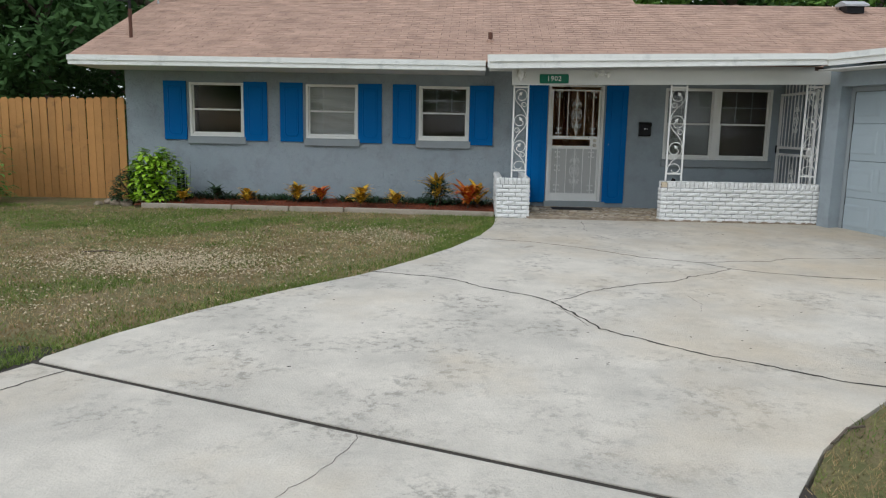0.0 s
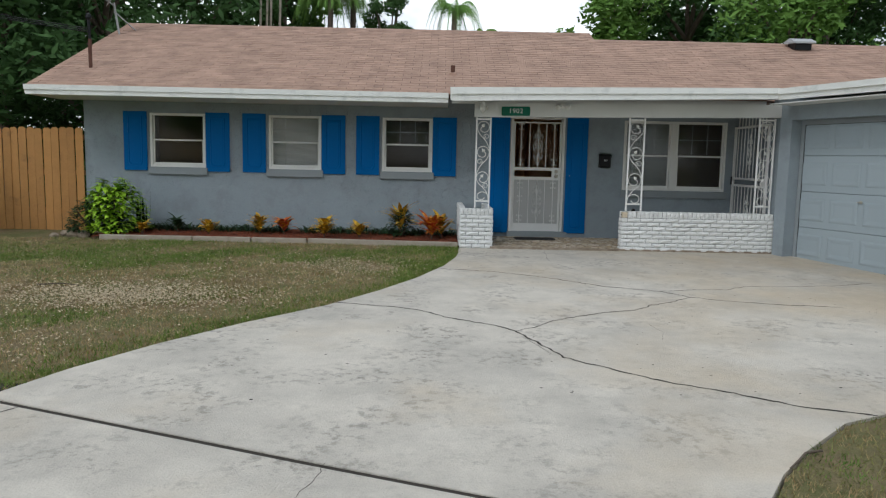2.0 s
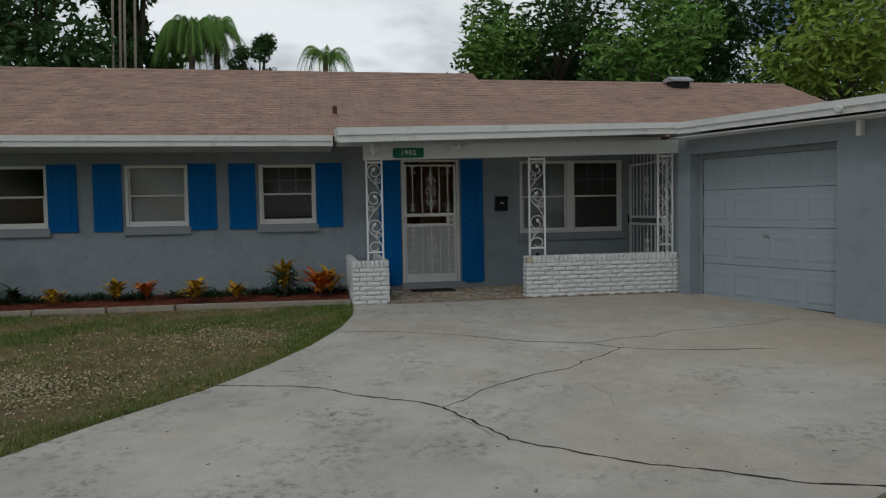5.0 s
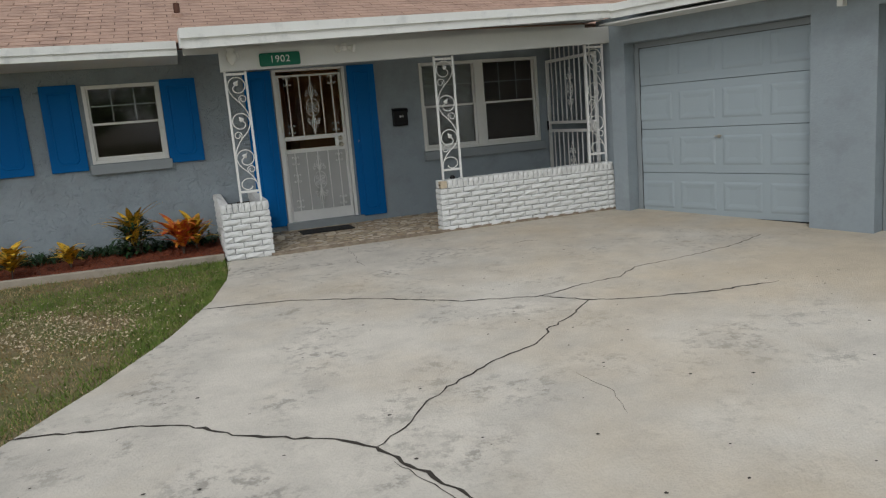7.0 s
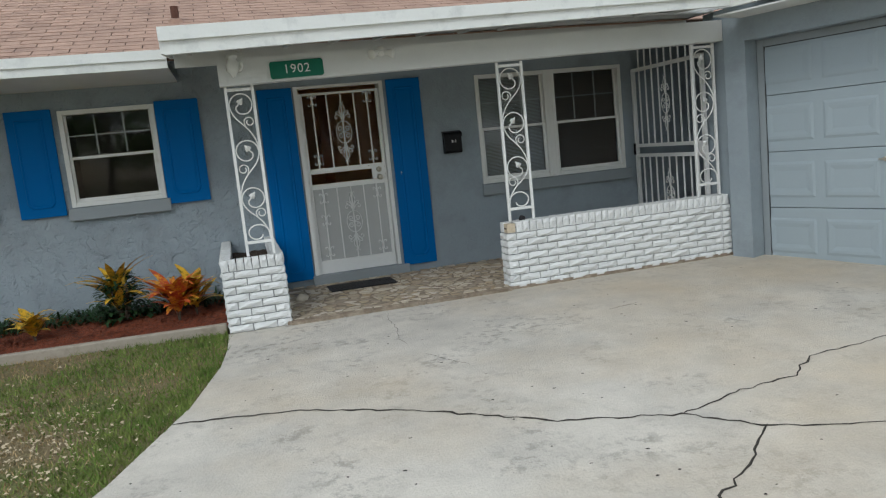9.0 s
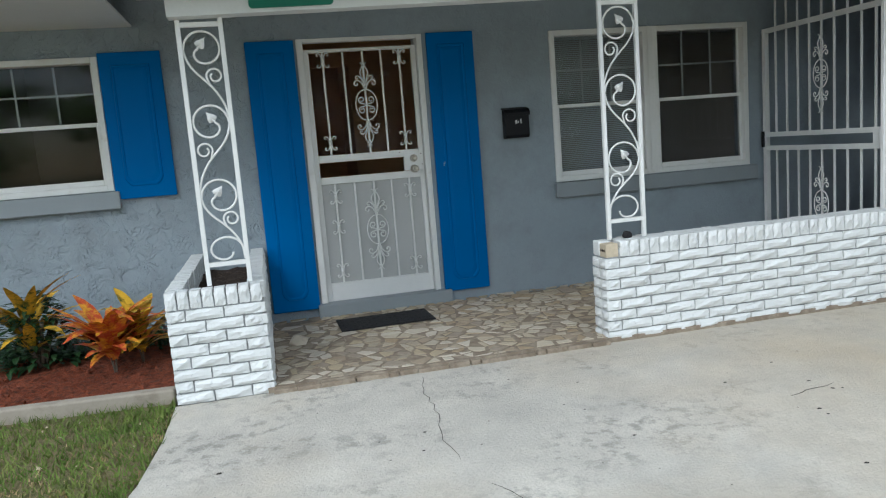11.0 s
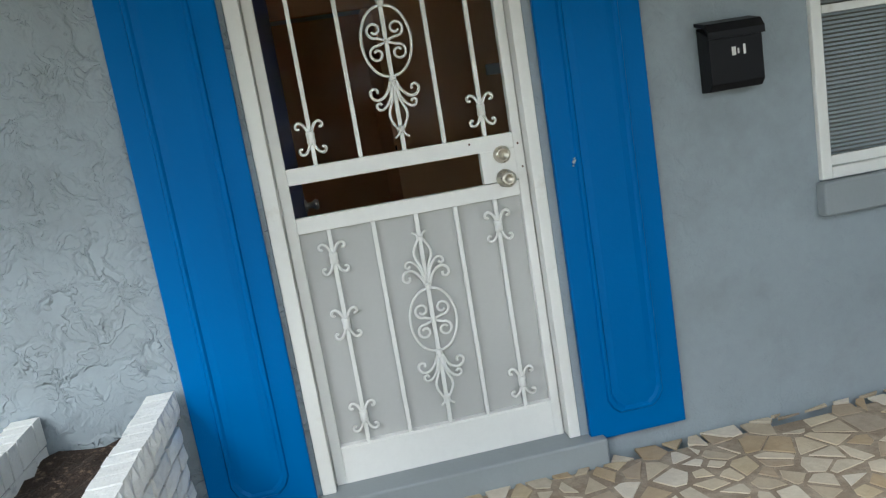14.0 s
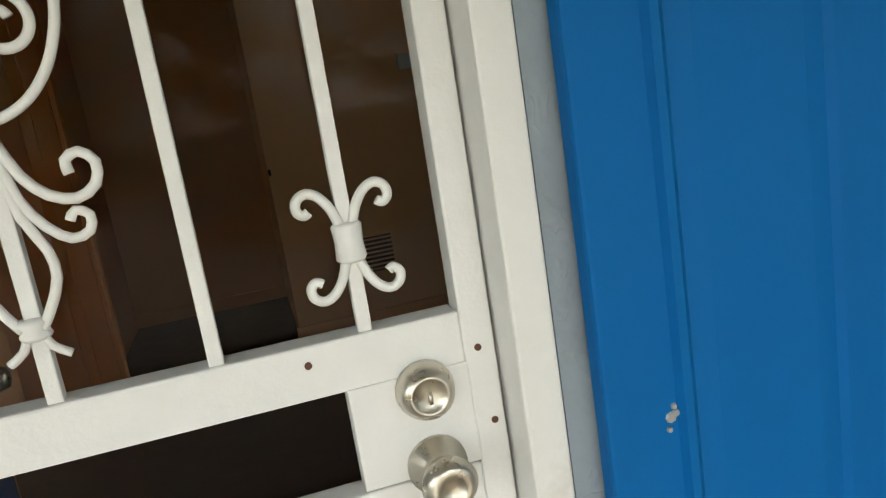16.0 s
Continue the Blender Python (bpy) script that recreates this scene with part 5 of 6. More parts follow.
# ---- fence ----
def fence():
    root = thing("wood_fence", -7.5, 13.86, 0, "orange-stained dog-eared wooden privacy fence", "fence", kind="structure")
    rnd = random.Random(8)
    me = []
    for k in range(4):
        bm = bmesh.new()
        w = 0.136
        prism(bm, [(0, 0), (w, 0), (w, 1.90), (w - 0.03, 1.935), (0.03, 1.935), (0, 1.90)], "y", 0, 0.016)
        me.append(mesh_of("picket", bm, FENCE))
    x = -5.99
    i = 0
    while x > -10.5:
        ob = new("picket", rnd.choice(me))
        ob.parent, ob.matrix_parent_inverse = root, root.matrix_world.inverted()
        ob.matrix_basis = pose(x, 13.84 + (0.0 if i % 2 else 0.006) + (x + 5.99) * 0.06, -0.07 + rnd.uniform(-0.015, 0.015) + (x + 5.99) * 0.02, 0, rnd.uniform(-0.5, 0.5), 0)
        x -= 0.143
        i += 1
    for z in (0.3, 1.0, 1.65):
        boxes("rail", FENCE, root, (-10.4, -5.86, 13.88, 13.92, z, z + 0.09))


fence()


# ---- flower bed ----
def bed():
    bm = bmesh.new()
    outline = [(-5.15, 12.55), (-4.85, 12.44), (-1.4, 12.44), (0.99, 12.30), (1.0, 13.88), (-5.2, 13.88)]
    rnd = random.Random(4)
    n, m = 90, 18
    rows = []
    for k in range(m + 1):
        f = k / m
        rows.append([])
        for i in range(n + 1):
            x = -5.15 + 6.16 * i / n
            y0 = 12.47 if x < -1.4 else 12.47 - (x + 1.4) * 0.06
            y = y0 + (13.88 - y0) * f
            rows[-1].append(bm.verts.new((x, y, 0.035 + 0.03 * f + 0.02 * noise.noise(Vector((x * 3, y * 3, 0))) + rnd.uniform(-0.006, 0.008))))
    for a, b in zip(rows, rows[1:]):
        for i in range(n):
            bm.faces.new((a[i], a[i + 1], b[i + 1], b[i]))
    tagged(part("flower_bed", bm, MULCH), "red-brown mulch flower bed along the wall", "flower bed", kind="structure")
    # loose mulch pieces
    V, F = [], []
    for _ in range(5200):
        x, f = rnd.uniform(-5.1, 0.98), rnd.random()
        y0 = 12.47 if x < -1.4 else 12.47 - (x + 1.4) * 0.06
        y = y0 + (13.86 - y0) * f
        z = 0.045 + 0.03 * f + rnd.uniform(0, 0.02)
        a, l, w = rnd.uniform(0, 6.28), rnd.uniform(0.012, 0.035), rnd.uniform(0.003, 0.007)
        dx, dy, t = math.cos(a), math.sin(a), rnd.uniform(-0.012, 0.012)
        i = len(V)
        V += [(x - dx * l - dy * w, y - dy * l + dx * w, z - t), (x - dx * l + dy * w, y - dy * l - dx * w, z - t), (x + dx * l + dy * w, y + dy * l - dx * w, z + t), (x + dx * l - dy * w, y + dy * l + dx * w, z + t)]
        F.append((i, i + 1, i + 2, i + 3))
    tagged(soup("mulch_chips", V, F, MULCH), "shredded red mulch on the bed", "mulch", kind="stuff")


bed()


def edging(x0, y0, x1, y1, label):
    length = math.dist((x0, y0), (x1, y1))
    bm = bmesh.new()
    box(bm, 0, length, -0.04, 0.04, -0.03, 0.072, bevel=0.012)
    for v in bm.verts:
        v.co.z += 0.006 * noise.noise(Vector((v.co.x * 2, 0, x0)))
    ob = tagged(part("bed_timber", bm, TIMBER), label, "timber", "timbers edging the flower bed")
    ob.matrix_world = pose(x0, y0, 0.0, 0, 0, math.degrees(math.atan2(y1 - y0, x1 - x0)))


for a, b in (((-4.95, 12.42), (-3.42, 12.43)), ((-3.40, 12.42), (-2.45, 12.43)), ((-2.43, 12.44), (-1.52, 12.43)), ((-1.50, 12.46), (1.0, 12.29))):
    edging(*a, *b, "weathered grey landscape timber lying on the lawn's edge")


# ---- trees ----
def leaf_cloud(rnd, centres, count, size, droop=0.0):
    """Many small leaf sprays round the ends of the limbs, thicker towards each clump's shell."""
    V, F = [], []
    cs = np.array(centres)
    for _ in range(count):
        cx, cy, cz, r = cs[rnd.randrange(len(cs))]
        d = Vector((rnd.gauss(0, 1), rnd.gauss(0, 1), rnd.gauss(0, 0.8))).normalized()
        q = r * (0.35 + 0.65 * rnd.random() ** 0.5) * rnd.uniform(0.8, 1.15)
        p = Vector((cx, cy, cz)) + d * q
        p.z -= droop * rnd.random() ** 2 * r
        a = Vector((rnd.gauss(0, 1), rnd.gauss(0, 1), rnd.gauss(0, 0.6) - droop)).normalized()
        b = a.cross(Vector((rnd.gauss(0, 1), rnd.gauss(0, 1), rnd.gauss(0, 1)))).normalized()
        l, w = size * rnd.uniform(0.6, 1.5), size * rnd.uniform(0.25, 0.5)
        i = len(V)
        V += [tuple(p - a * l), tuple(p + b * w - a * l * 0.1), tuple(p + a * l), tuple(p - b * w + a * l * 0.1)]
        F.append((i, i + 1, i + 2, i + 3))
    return V, F


def tree(x, y, height, spread, mat, label, seed, count=8000, size=0.16, low=0.25, droop=0.0):
    rnd = random.Random(seed)
    root = thing("tree", x, y, -0.1, label, "tree", "trees round the house")
    bm = bmesh.new()
    lean = rnd.uniform(-0.4, 0.4)
    fork = height * low
    tube(bm, [(x, y, -0.2), (x + lean * 0.3, y, fork * 0.5), (x + lean * 0.6, y, fork), (x + lean, y, height * 0.55)], 0.03 * height ** 0.9 * 0.8, 9, 0.012 * height)
    centres = []
    n = 15
    for k in range(n):
        a = 2 * math.pi * k / n * 2.4 + rnd.uniform(-0.4, 0.4)
        hz = fork + (height - fork) * (k + 0.5) / n
        f = (hz - fork) / (height - fork)
        reach = spread * (0.45 + 0.75 * math.sin(math.pi * min(1, 0.22 + 0.78 * f))) * rnd.uniform(0.55, 1.0) * 0.8
        tip = (x + lean + reach * math.cos(a), y + reach * math.sin(a), hz + rnd.uniform(0, 0.5))
        start = (x + lean * 0.6, y, min(hz * 0.75, height * 0.55))
        mid = tuple((p * 0.5 + q * 0.5) + (0.25 if i == 2 else 0) for i, (p, q) in enumerate(zip(start, tip)))
        tube(bm, [start, mid, tip], 0.012 * height * rnd.uniform(0.5, 0.9), 6, 0.02)
        centres.append((*tip, spread * rnd.uniform(0.22, 0.40)))
        centres.append((*[p * 0.4 + q * 0.6 for p, q in zip(start, tip)], spread * rnd.uniform(0.2, 0.32)))
    part("trunk", bm, BARK, root, True)
    V, F = leaf_cloud(rnd, centres, count, size, droop)
    tagged(soup("leaves", V, F, mat, root), kind="stuff")
    return root


def palm(x, y, height, r, label, seed, fronds=22, mat=None):
    rnd = random.Random(seed)
    root = thing("palm_tree", x, y, -0.1, label, "palm tree", "palms behind the house")
    bm = bmesh.new()
    tube(bm, [(x, y, -0.2), (x + 0.1, y, height * 0.5), (x + 0.15, y, height)], 0.16, 9, 0.11)
    part("trunk", bm, BARK, root, True)
    V, F = [], []
    top = Vector((x + 0.15, y, height))
    for k in range(fronds):
        a = 2 * math.pi * k / fronds * 2.6 + rnd.uniform(-0.3, 0.3)
        up = rnd.uniform(0.2, 1.35)
        reach = r * rnd.uniform(0.75, 1.1)
        d = Vector((math.cos(a), math.sin(a), 0))
        prev = top.copy()
        for sgm in range(16):
            f = (sgm + 1) / 16
            p = top + d * reach * (f - 0.28 * f * f) * math.cos(up * 0.55) + Vector((0, 0, reach * (up * 0.95 * f - (0.7 + 0.75 * up) * f * f)))
            t = (p - prev).normalized()
            side = t.cross(Vector((0, 0, 1)))
            side = side.normalized() if side.length > 1e-4 else Vector((1, 0, 0))
            for sg in (-1, 1):
                for rep in (0, 0.33, 0.66):
                    q0 = prev + (p - prev) * rep
                    long = r * 0.26 * (1 - 0.55 * f) * rnd.uniform(0.7, 1.2)
                    tip = q0 + side * sg * long * 0.55 + t * long * 0.4 - Vector((0, 0, long * rnd.uniform(0.6, 1.2)))
                    i = len(V)
                    V += [tuple(q0 - t * 0.012), tuple(q0 + t * 0.014), tuple(tip)]
                    F.append((i, i + 1, i + 2))
            i = len(V)
            V += [tuple(prev + side * 0.018), tuple(prev - side * 0.018), tuple(p - side * 0.012), tuple(p + side * 0.012)]
            F.append((i, i + 1, i + 2, i + 3))
            prev = p
    tagged(soup("fronds", V, F, mat or LEAF_MID, root), kind="stuff")


# behind the house, from west to east
for a in ((-17.0, 24, 11, 4.6, LEAF_DARK, 1), (-13.0, 27, 13, 5.0, LEAF_DARK, 2), (-9.2, 31, 13.5, 4.2, LEAF_DARK, 3), (-6.0, 33, 14, 2.2, LEAF_DARK, 4)):
    tree(*a[:5], "tall dark oak with vines behind the house", a[5], 9000, 0.19, 0.2, 0.5)
for a in ((7.6, 31, 9.2, 2.8, LEAF_MID, 5), (10.8, 32, 12.0, 4.0, LEAF_DARK, 6), (14.0, 29, 9.6, 3.6, LEAF_MID, 7), (17.5, 33, 13.0, 5.0, LEAF_DARK, 8), (22.5, 31, 13.5, 5.0, LEAF_DARK, 9)):
    tree(*a[:5], "leafy green tree behind the garage roof", a[5], 9000, 0.17, 0.15)
for a in ((12.6, 36, 10.0, 4.6, LEAF_DARK, 18), (19.8, 37, 11.5, 5.2, LEAF_DARK, 19)):
    tree(*a[:5], "dense dark tree far behind the roof", a[5], 9000, 0.20, 0.08)
for a in ((17.2, 22.5, 8.0, 3.6, LEAF_LIGHT, 10), (21.5, 22, 8.8, 3.8, LEAF_LIGHT, 11)):
    tree(*a[:5], "light green spreading tree beyond the garage", a[5], 9000, 0.16, 0.2)
for a in ((-9.2, 17.2, 6.6, 2.6, LEAF_DARK, 12), (-12.0, 17.0, 8.0, 3.0, LEAF_DARK, 13), (-14.6, 15.0, 8.0, 3.2, LEAF_DARK, 14), (-8.6, 20.5, 8.5, 3.0, LEAF_DARK, 15), (-11.6, 21.5, 9.0, 3.2, LEAF_DARK, 16)):
    tree(*a[:5], "dense green tree growing behind the wooden fence", a[5], 9000, 0.13, 0.06, 0.3)
palm(-4.0, 31, 8.3, 2.4, "feathery palm behind the roof ridge", 1, 60, LEAF_MID)
palm(-3.2, 32, 8.7, 1.7, "feathery palm behind the roof ridge", 4, 40, LEAF_MID)
tree(-1.4, 30, 7.7, 1.15, LEAF_DARK, "small round dark tree behind the roof ridge", 17, 9000, 0.10, 0.6)
palm(1.0, 31, 7.4, 2.1, "thin palm behind the roof ridge", 3, 15, LEAF_MID)
palm(2.3, 32, 6.7, 1.3, "thin palm behind the roof ridge", 5, 9, LEAF_MID)
# bare vine poles among the dark oaks
bm = bmesh.new()
for k, dx in enumerate((0, 0.25, 0.4, 0.75)):
    tube(bm, [(-6.3 + dx, 29.5, 0), (-6.35 + dx, 29.5, 6), (-6.2 + dx, 29.6, 12.5)], 0.05, 6)
tagged(part("bamboo_stems", bm, TIMBER), "bare yellow bamboo stems among the trees", "bamboo", kind="stuff")
# unseen trees added behind the walk, so the panes reflect less bright sky
for a in ((-14, -24, 10, 4.5, 21), (-6, -27, 12, 5, 22), (2, -25, 10, 4.5, 23), (10, -26, 12, 5, 24), (18, -22, 11, 5, 25)):
    tree(a[0], a[1], a[2], a[3], LEAF_MID, "unseen leafy tree added behind the walk to darken glass reflections", a[4], 3500, 0.28, 0.2)


# ---- bed plants ----
def blade(V, F, base, out, length, width, arch, fold=0.15, twist=0.0):
    """A pointed leaf of four segments that rises and arches over; two faces across a folded midrib."""
    d = Vector((math.cos(out), math.sin(out), 0))
    side = Vector((-d.y, d.x, 0))
    n = 5
    rows = []
    for i in range(n + 1):
        f = i / n
        ang = arch[0] + (arch[1] - arch[0]) * f
        p = base if i == 0 else rows[-1][3] + (d * math.cos(ang) + Vector((0, 0, math.sin(ang)))) * length / n
        w = width * math.sin(math.pi * min(0.98, 0.12 + 0.88 * f)) ** 0.8
        nrm = Vector((0, 0, 1)) * math.cos(ang) - d * math.sin(ang)
        rows.append((p + side * w + nrm * fold * w, p, p - side * w + nrm * fold * w, p))
    for a, b in zip(rows, rows[1:]):
        i = len(V)
        V += [tuple(q) for q in (a[0], a[1], a[2], b[0], b[1], b[2])]
        F += [(i, i + 1, i + 4, i + 3), (i + 1, i + 2, i + 5, i + 4)]


def croton(x, y, h, mat, n, label, seed, spread=1.0):
    rnd = random.Random(seed)
    root = thing("croton", x, y, 0.03, label, "plant", "croton plants in the bed")
    bm = bmesh.new()
    stems = [(x + rnd.uniform(-0.04, 0.04) * spread, y + rnd.uniform(-0.04, 0.04), h * rnd.uniform(0.45, 0.7)) for _ in range(3)]
    for sx, sy, sh in stems:
        tube(bm, [(x, y, 0.0), (sx, sy, 0.04 + sh)], 0.007, 5)
    part("stem", bm, BARK, root)
    V, F = [], []
    for k in range(n):
        sx, sy, sh = stems[k % 3]
        lv = rnd.uniform(0.25, 1.0)
        blade(V, F, Vector((x + (sx - x) * lv, y + (sy - y) * lv, 0.05 + sh * lv)), k * 2.4 + rnd.uniform(-0.4, 0.4), h * rnd.uniform(0.5, 0.8) * spread, 0.042 * rnd.uniform(0.75, 1.2), (rnd.uniform(0.7, 1.4), rnd.uniform(-0.5, 0.6)))
    tagged(soup("leaves", V, F, mat, root), kind="stuff")


def shrub(x, y, h, r, mat, label, seed, count, size, name="shrub"):
    rnd = random.Random(seed)
    root = thing(name, x, y, 0.03, label, "shrub")
    bm = bmesh.new()
    for k in range(6):
        a = k * 1.05
        tube(bm, [(x, y, 0), (x + r * 0.3 * math.cos(a), y + r * 0.3 * math.sin(a), h * 0.5), (x + r * 0.6 * math.cos(a), y + r * 0.6 * math.sin(a), h * 0.85)], 0.012, 5)
    part("stem", bm, BARK, root)
    V, F = [], []
    for _ in range(count):
        a, e = rnd.uniform(0, 6.28), rnd.uniform(-0.1, 1.0)
        q = 0.55 + 0.45 * rnd.random()
        ring = math.sqrt(max(0, 1 - min(1, abs(e)) ** 2.2)) * (1 + 0.25 * math.sin(3 * a + seed))
        p = Vector((x + r * q * ring * math.cos(a), y + r * q * ring * math.sin(a) * 0.8, 0.08 + h * max(0.02, e) * (0.75 + 0.25 * q) * (1 + 0.12 * math.sin(2 * a))))
        blade(V, F, p, a + rnd.uniform(-0.9, 0.9), size * rnd.uniform(0.7, 1.3), size * 0.2 * rnd.uniform(0.8, 1.3), (rnd.uniform(0.1, 0.9), rnd.uniform(-0.9, 0.1)))
    tagged(soup("leaves", V, F, mat, root), kind="stuff")


shrub(-5.0, 13.05, 0.82, 0.46, LEAF_LIME, "bright lime-green leafy shrub at the house corner", 31, 900, 0.19)
shrub(-5.35, 12.95, 0.50, 0.40, LEAF_DEEP, "dark green low shrub in front of the fence", 32, 700, 0.10, "low_shrub")
shrub(-4.85, 12.9, 0.30, 0.28, LEAF_DEEP, "dark green leafy undergrowth below the lime shrub", 33, 380, 0.10, "low_shrub")
shrub(0.03, 13.3, 0.44, 0.23, LEAF_DEEP, "dark green croton shrub against the wall", 34, 420, 0.09, "low_shrub")


def sansevieria(x, y, n, h, seed, label):
    rnd = random.Random(seed)
    V, F = [], []
    root = thing("snake_plant", x, y, 0.03, label, "plant")
    for k in range(n):
        blade(V, F, Vector((x + rnd.uniform(-0.07, 0.07), y + rnd.uniform(-0.05, 0.05), 0.03)), rnd.uniform(0, 6.28), h * rnd.uniform(0.6, 1.05), 0.022, (1.35, 1.6), 0.3)
    tagged(soup("leaves", V, F, LEAF_DEEP, root), kind="stuff")


sansevieria(-4.62, 13.35, 12, 0.62, 5, "upright green snake plant beside the shrub")
sansevieria(-5.2, 13.5, 8, 0.85, 6, "upright dark snake plant behind the shrub")
sansevieria(-4.5, 13.3, 3, 0.95, 7, "tall thin green stalks against the wall")

croton(-4.42, 12.85, 0.23, LEAF_GOLD, 33, "small yellow and dark croton", 41)
croton(-3.95, 13.25, 0.34, LEAF_DEEP, 28, "dark green croton by the wall", 42)
croton(-3.3, 12.95, 0.28, LEAF_GOLD, 31, "low yellow croton with drooping leaves", 43, 1.2)
croton(-2.49, 13.25, 0.38, LEAF_GOLD, 44, "green and yellow croton in mulch", 44)
croton(-2.05, 13.2, 0.41, LEAF_RED, 33, "orange-red croton in red mulch", 45)
croton(-1.28, 12.75, 0.43, LEAF_GOLD, 44, "bronze and yellow croton on a stem", 46)
croton(-0.69, 12.95, 0.31, LEAF_GOLD, 33, "low yellow-striped croton in mulch", 47, 1.15)
croton(0.0, 13.25, 0.65, LEAF_GOLD, 26, "yellow-tipped croton rising from a dark shrub", 48)
croton(0.56, 12.95, 0.53, LEAF_RED, 57, "large red and orange croton beside the planter", 49, 1.1)
croton(0.72, 13.05, 0.44, LEAF_GOLD, 28, "golden croton beside the planter", 50)

# low border grass along the wall
rnd6 = random.Random(61)
V, F = [], []
for _ in range(1900):
    x = rnd6.uniform(-4.6, 0.95)
    y = 13.62 + rnd6.uniform(-0.28, 0.2)
    if noise.noise(Vector((x * 1.3, 0, 3))) < -0.25:
        continue
    blade(V, F, Vector((x, y, 0.05)), rnd6.uniform(0, 6.28), rnd6.uniform(0.10, 0.24), 0.011, (rnd6.uniform(0.8, 1.4), rnd6.uniform(-0.5, 0.5)))
tagged(soup("border_grass", V, F, LEAF_DEEP), "dark green border grass along the house wall", "border grass", kind="stuff")

# ferny bush at the west fence
shrub(-8.3, 12.6, 1.9, 0.8, LEAF_MID, "feathery green bush in front of the fence", 71, 1500, 0.16, "feathery_bush")
shrub(-8.0, 11.6, 0.8, 0.7, LEAF_MID, "low green bush beside the lawn", 72, 900, 0.14, "low_shrub")


# ---- grass ----
def edge_x(y):
    e = [(-4.1, -1.0), (-3.4, 2.4), (-2.75, 3.9)] + EDGE_L
    ys = [p[1] for p in e]
    return np.interp(y, ys, [p[0] for p in e])


def right_edge_x(y):
    e = [(1.6, -1.0), (1.68, 1.5), (1.85, 2.6), (2.08, 3.18)] + EDGE_R[:4]
    return np.interp(y, [p[1] for p in e], [p[0] for p in e])


def grass_blades(name, xs, ys, h0, h1, wide, label, mat=DRY_GRASS):
    rs = np.random.RandomState(9)
    n = len(xs)
    a = rs.uniform(0, 2 * np.pi, n)
    h = rs.uniform(h0, h1, n)
    lean = rs.uniform(0.1, 1.3, n) * h
    b = rs.uniform(0, 2 * np.pi, n)
    gz = np.where(ys > 4, -0.028 * (12.15 - ys), -0.2282 - 0.010 * (4 - ys))
    v = np.zeros((n, 3, 3))
    v[:, 0] = np.stack([xs - wide * np.cos(a), ys - wide * np.sin(a), gz - 0.014], 1)
    v[:, 1] = np.stack([xs + wide * np.cos(a), ys + wide * np.sin(a), gz - 0.014], 1)
    v[:, 2] = np.stack([xs + lean * np.cos(b), ys + lean * np.sin(b), gz + h - 0.012], 1)
    me = bpy.data.meshes.new(name)
    me.vertices.add(3 * n)
    me.vertices.foreach_set("co", v.ravel())
    me.loops.add(3 * n)
    me.loops.foreach_set("vertex_index", np.arange(3 * n, dtype=np.int32))
    me.polygons.add(n)
    me.polygons.foreach_set("loop_start", np.arange(0, 3 * n, 3, dtype=np.int32))
    me.update()
    me.validate()
    me.materials.append(mat)
    return tagged(new(name, me), label, "grass", kind="stuff")


def field(x, y, f, k):
    """Soft uneven patches, about -1 to 1."""
    return (np.sin(x * f + 1.7 * np.sin(y * f * 0.8 + k)) + np.sin(y * f * 1.3 + 1.1 * np.sin(x * f * 0.9 + 2 * k)) + 0.7 * np.sin((x - y) * f * 2.1 + k)) / 2.2


rs = np.random.RandomState(3)
N = 420000
gx_, gy_ = rs.uniform(-9.5, 1.0, N), rs.uniform(2.6, 12.42, N)
off = edge_x(gy_) - gx_
keep = (off > 0.01) & (rs.uniform(0, 1, N) < np.clip(1.25 - (gy_ - 5) / 14, 0.4, 1))
lush = np.clip(0.7 - off / 0.6, 0, 0.4) + np.clip((gy_ - 9.6) / 2.0, 0, 0.5) + 0.8 * field(gx_, gy_, 1.5, 0.6) + 0.3 * field(gx_, gy_, 4.3, 2.0) + 0.06
bare = np.exp(-(((gx_ + 2.8) / 1.3) ** 2 + ((gy_ - 8.0) / 0.75) ** 2)) + 0.8 * np.exp(-(((gx_ + 0.6) / 0.8) ** 2 + ((gy_ - 10.3) / 0.5) ** 2))
lush = lush - 1.2 * bare
green = rs.uniform(0, 1, N) < np.clip(lush, 0.04, 0.95)
keep &= rs.uniform(0, 1, N) < np.where(green, 0.85, np.clip(0.42 - 0.2 * bare + 0.15 * field(gx_, gy_, 2.6, 4.0), 0.1, 1))
a_ = keep & green
grass_blades("lawn_grass", gx_[a_], gy_[a_], 0.016, 0.052, 0.0045, "short green lawn grass along the bed and the drive", GREEN_GRASS)
a_ = keep & ~green
grass_blades("dry_grass", gx_[a_], gy_[a_], 0.010, 0.034, 0.0045, "short dry straw-brown lawn grass", STRAW)
M = 6000
ey = rs.uniform(3.0, 12.2, M)
ex = edge_x(ey) - np.abs(rs.normal(0, 0.22, M)) * (1.2 + np.sin(ey * 5.0) * np.sin(ey * 1.7 + 1)) - 0.002
grass_blades("edge_grass", ex, ey, 0.018, 0.065, 0.0045, "longer grass tufts along the driveway edge", GREEN_GRASS)
M = 26000
ex, ey = rs.uniform(1.6, 5.5, M), rs.uniform(0.8, 5.0, M)
ok = ex > right_edge_x(ey) + 0.01
grass_blades("east_grass", ex[ok], ey[ok], 0.012, 0.05, 0.004, "dry grass by the driveway's east edge")

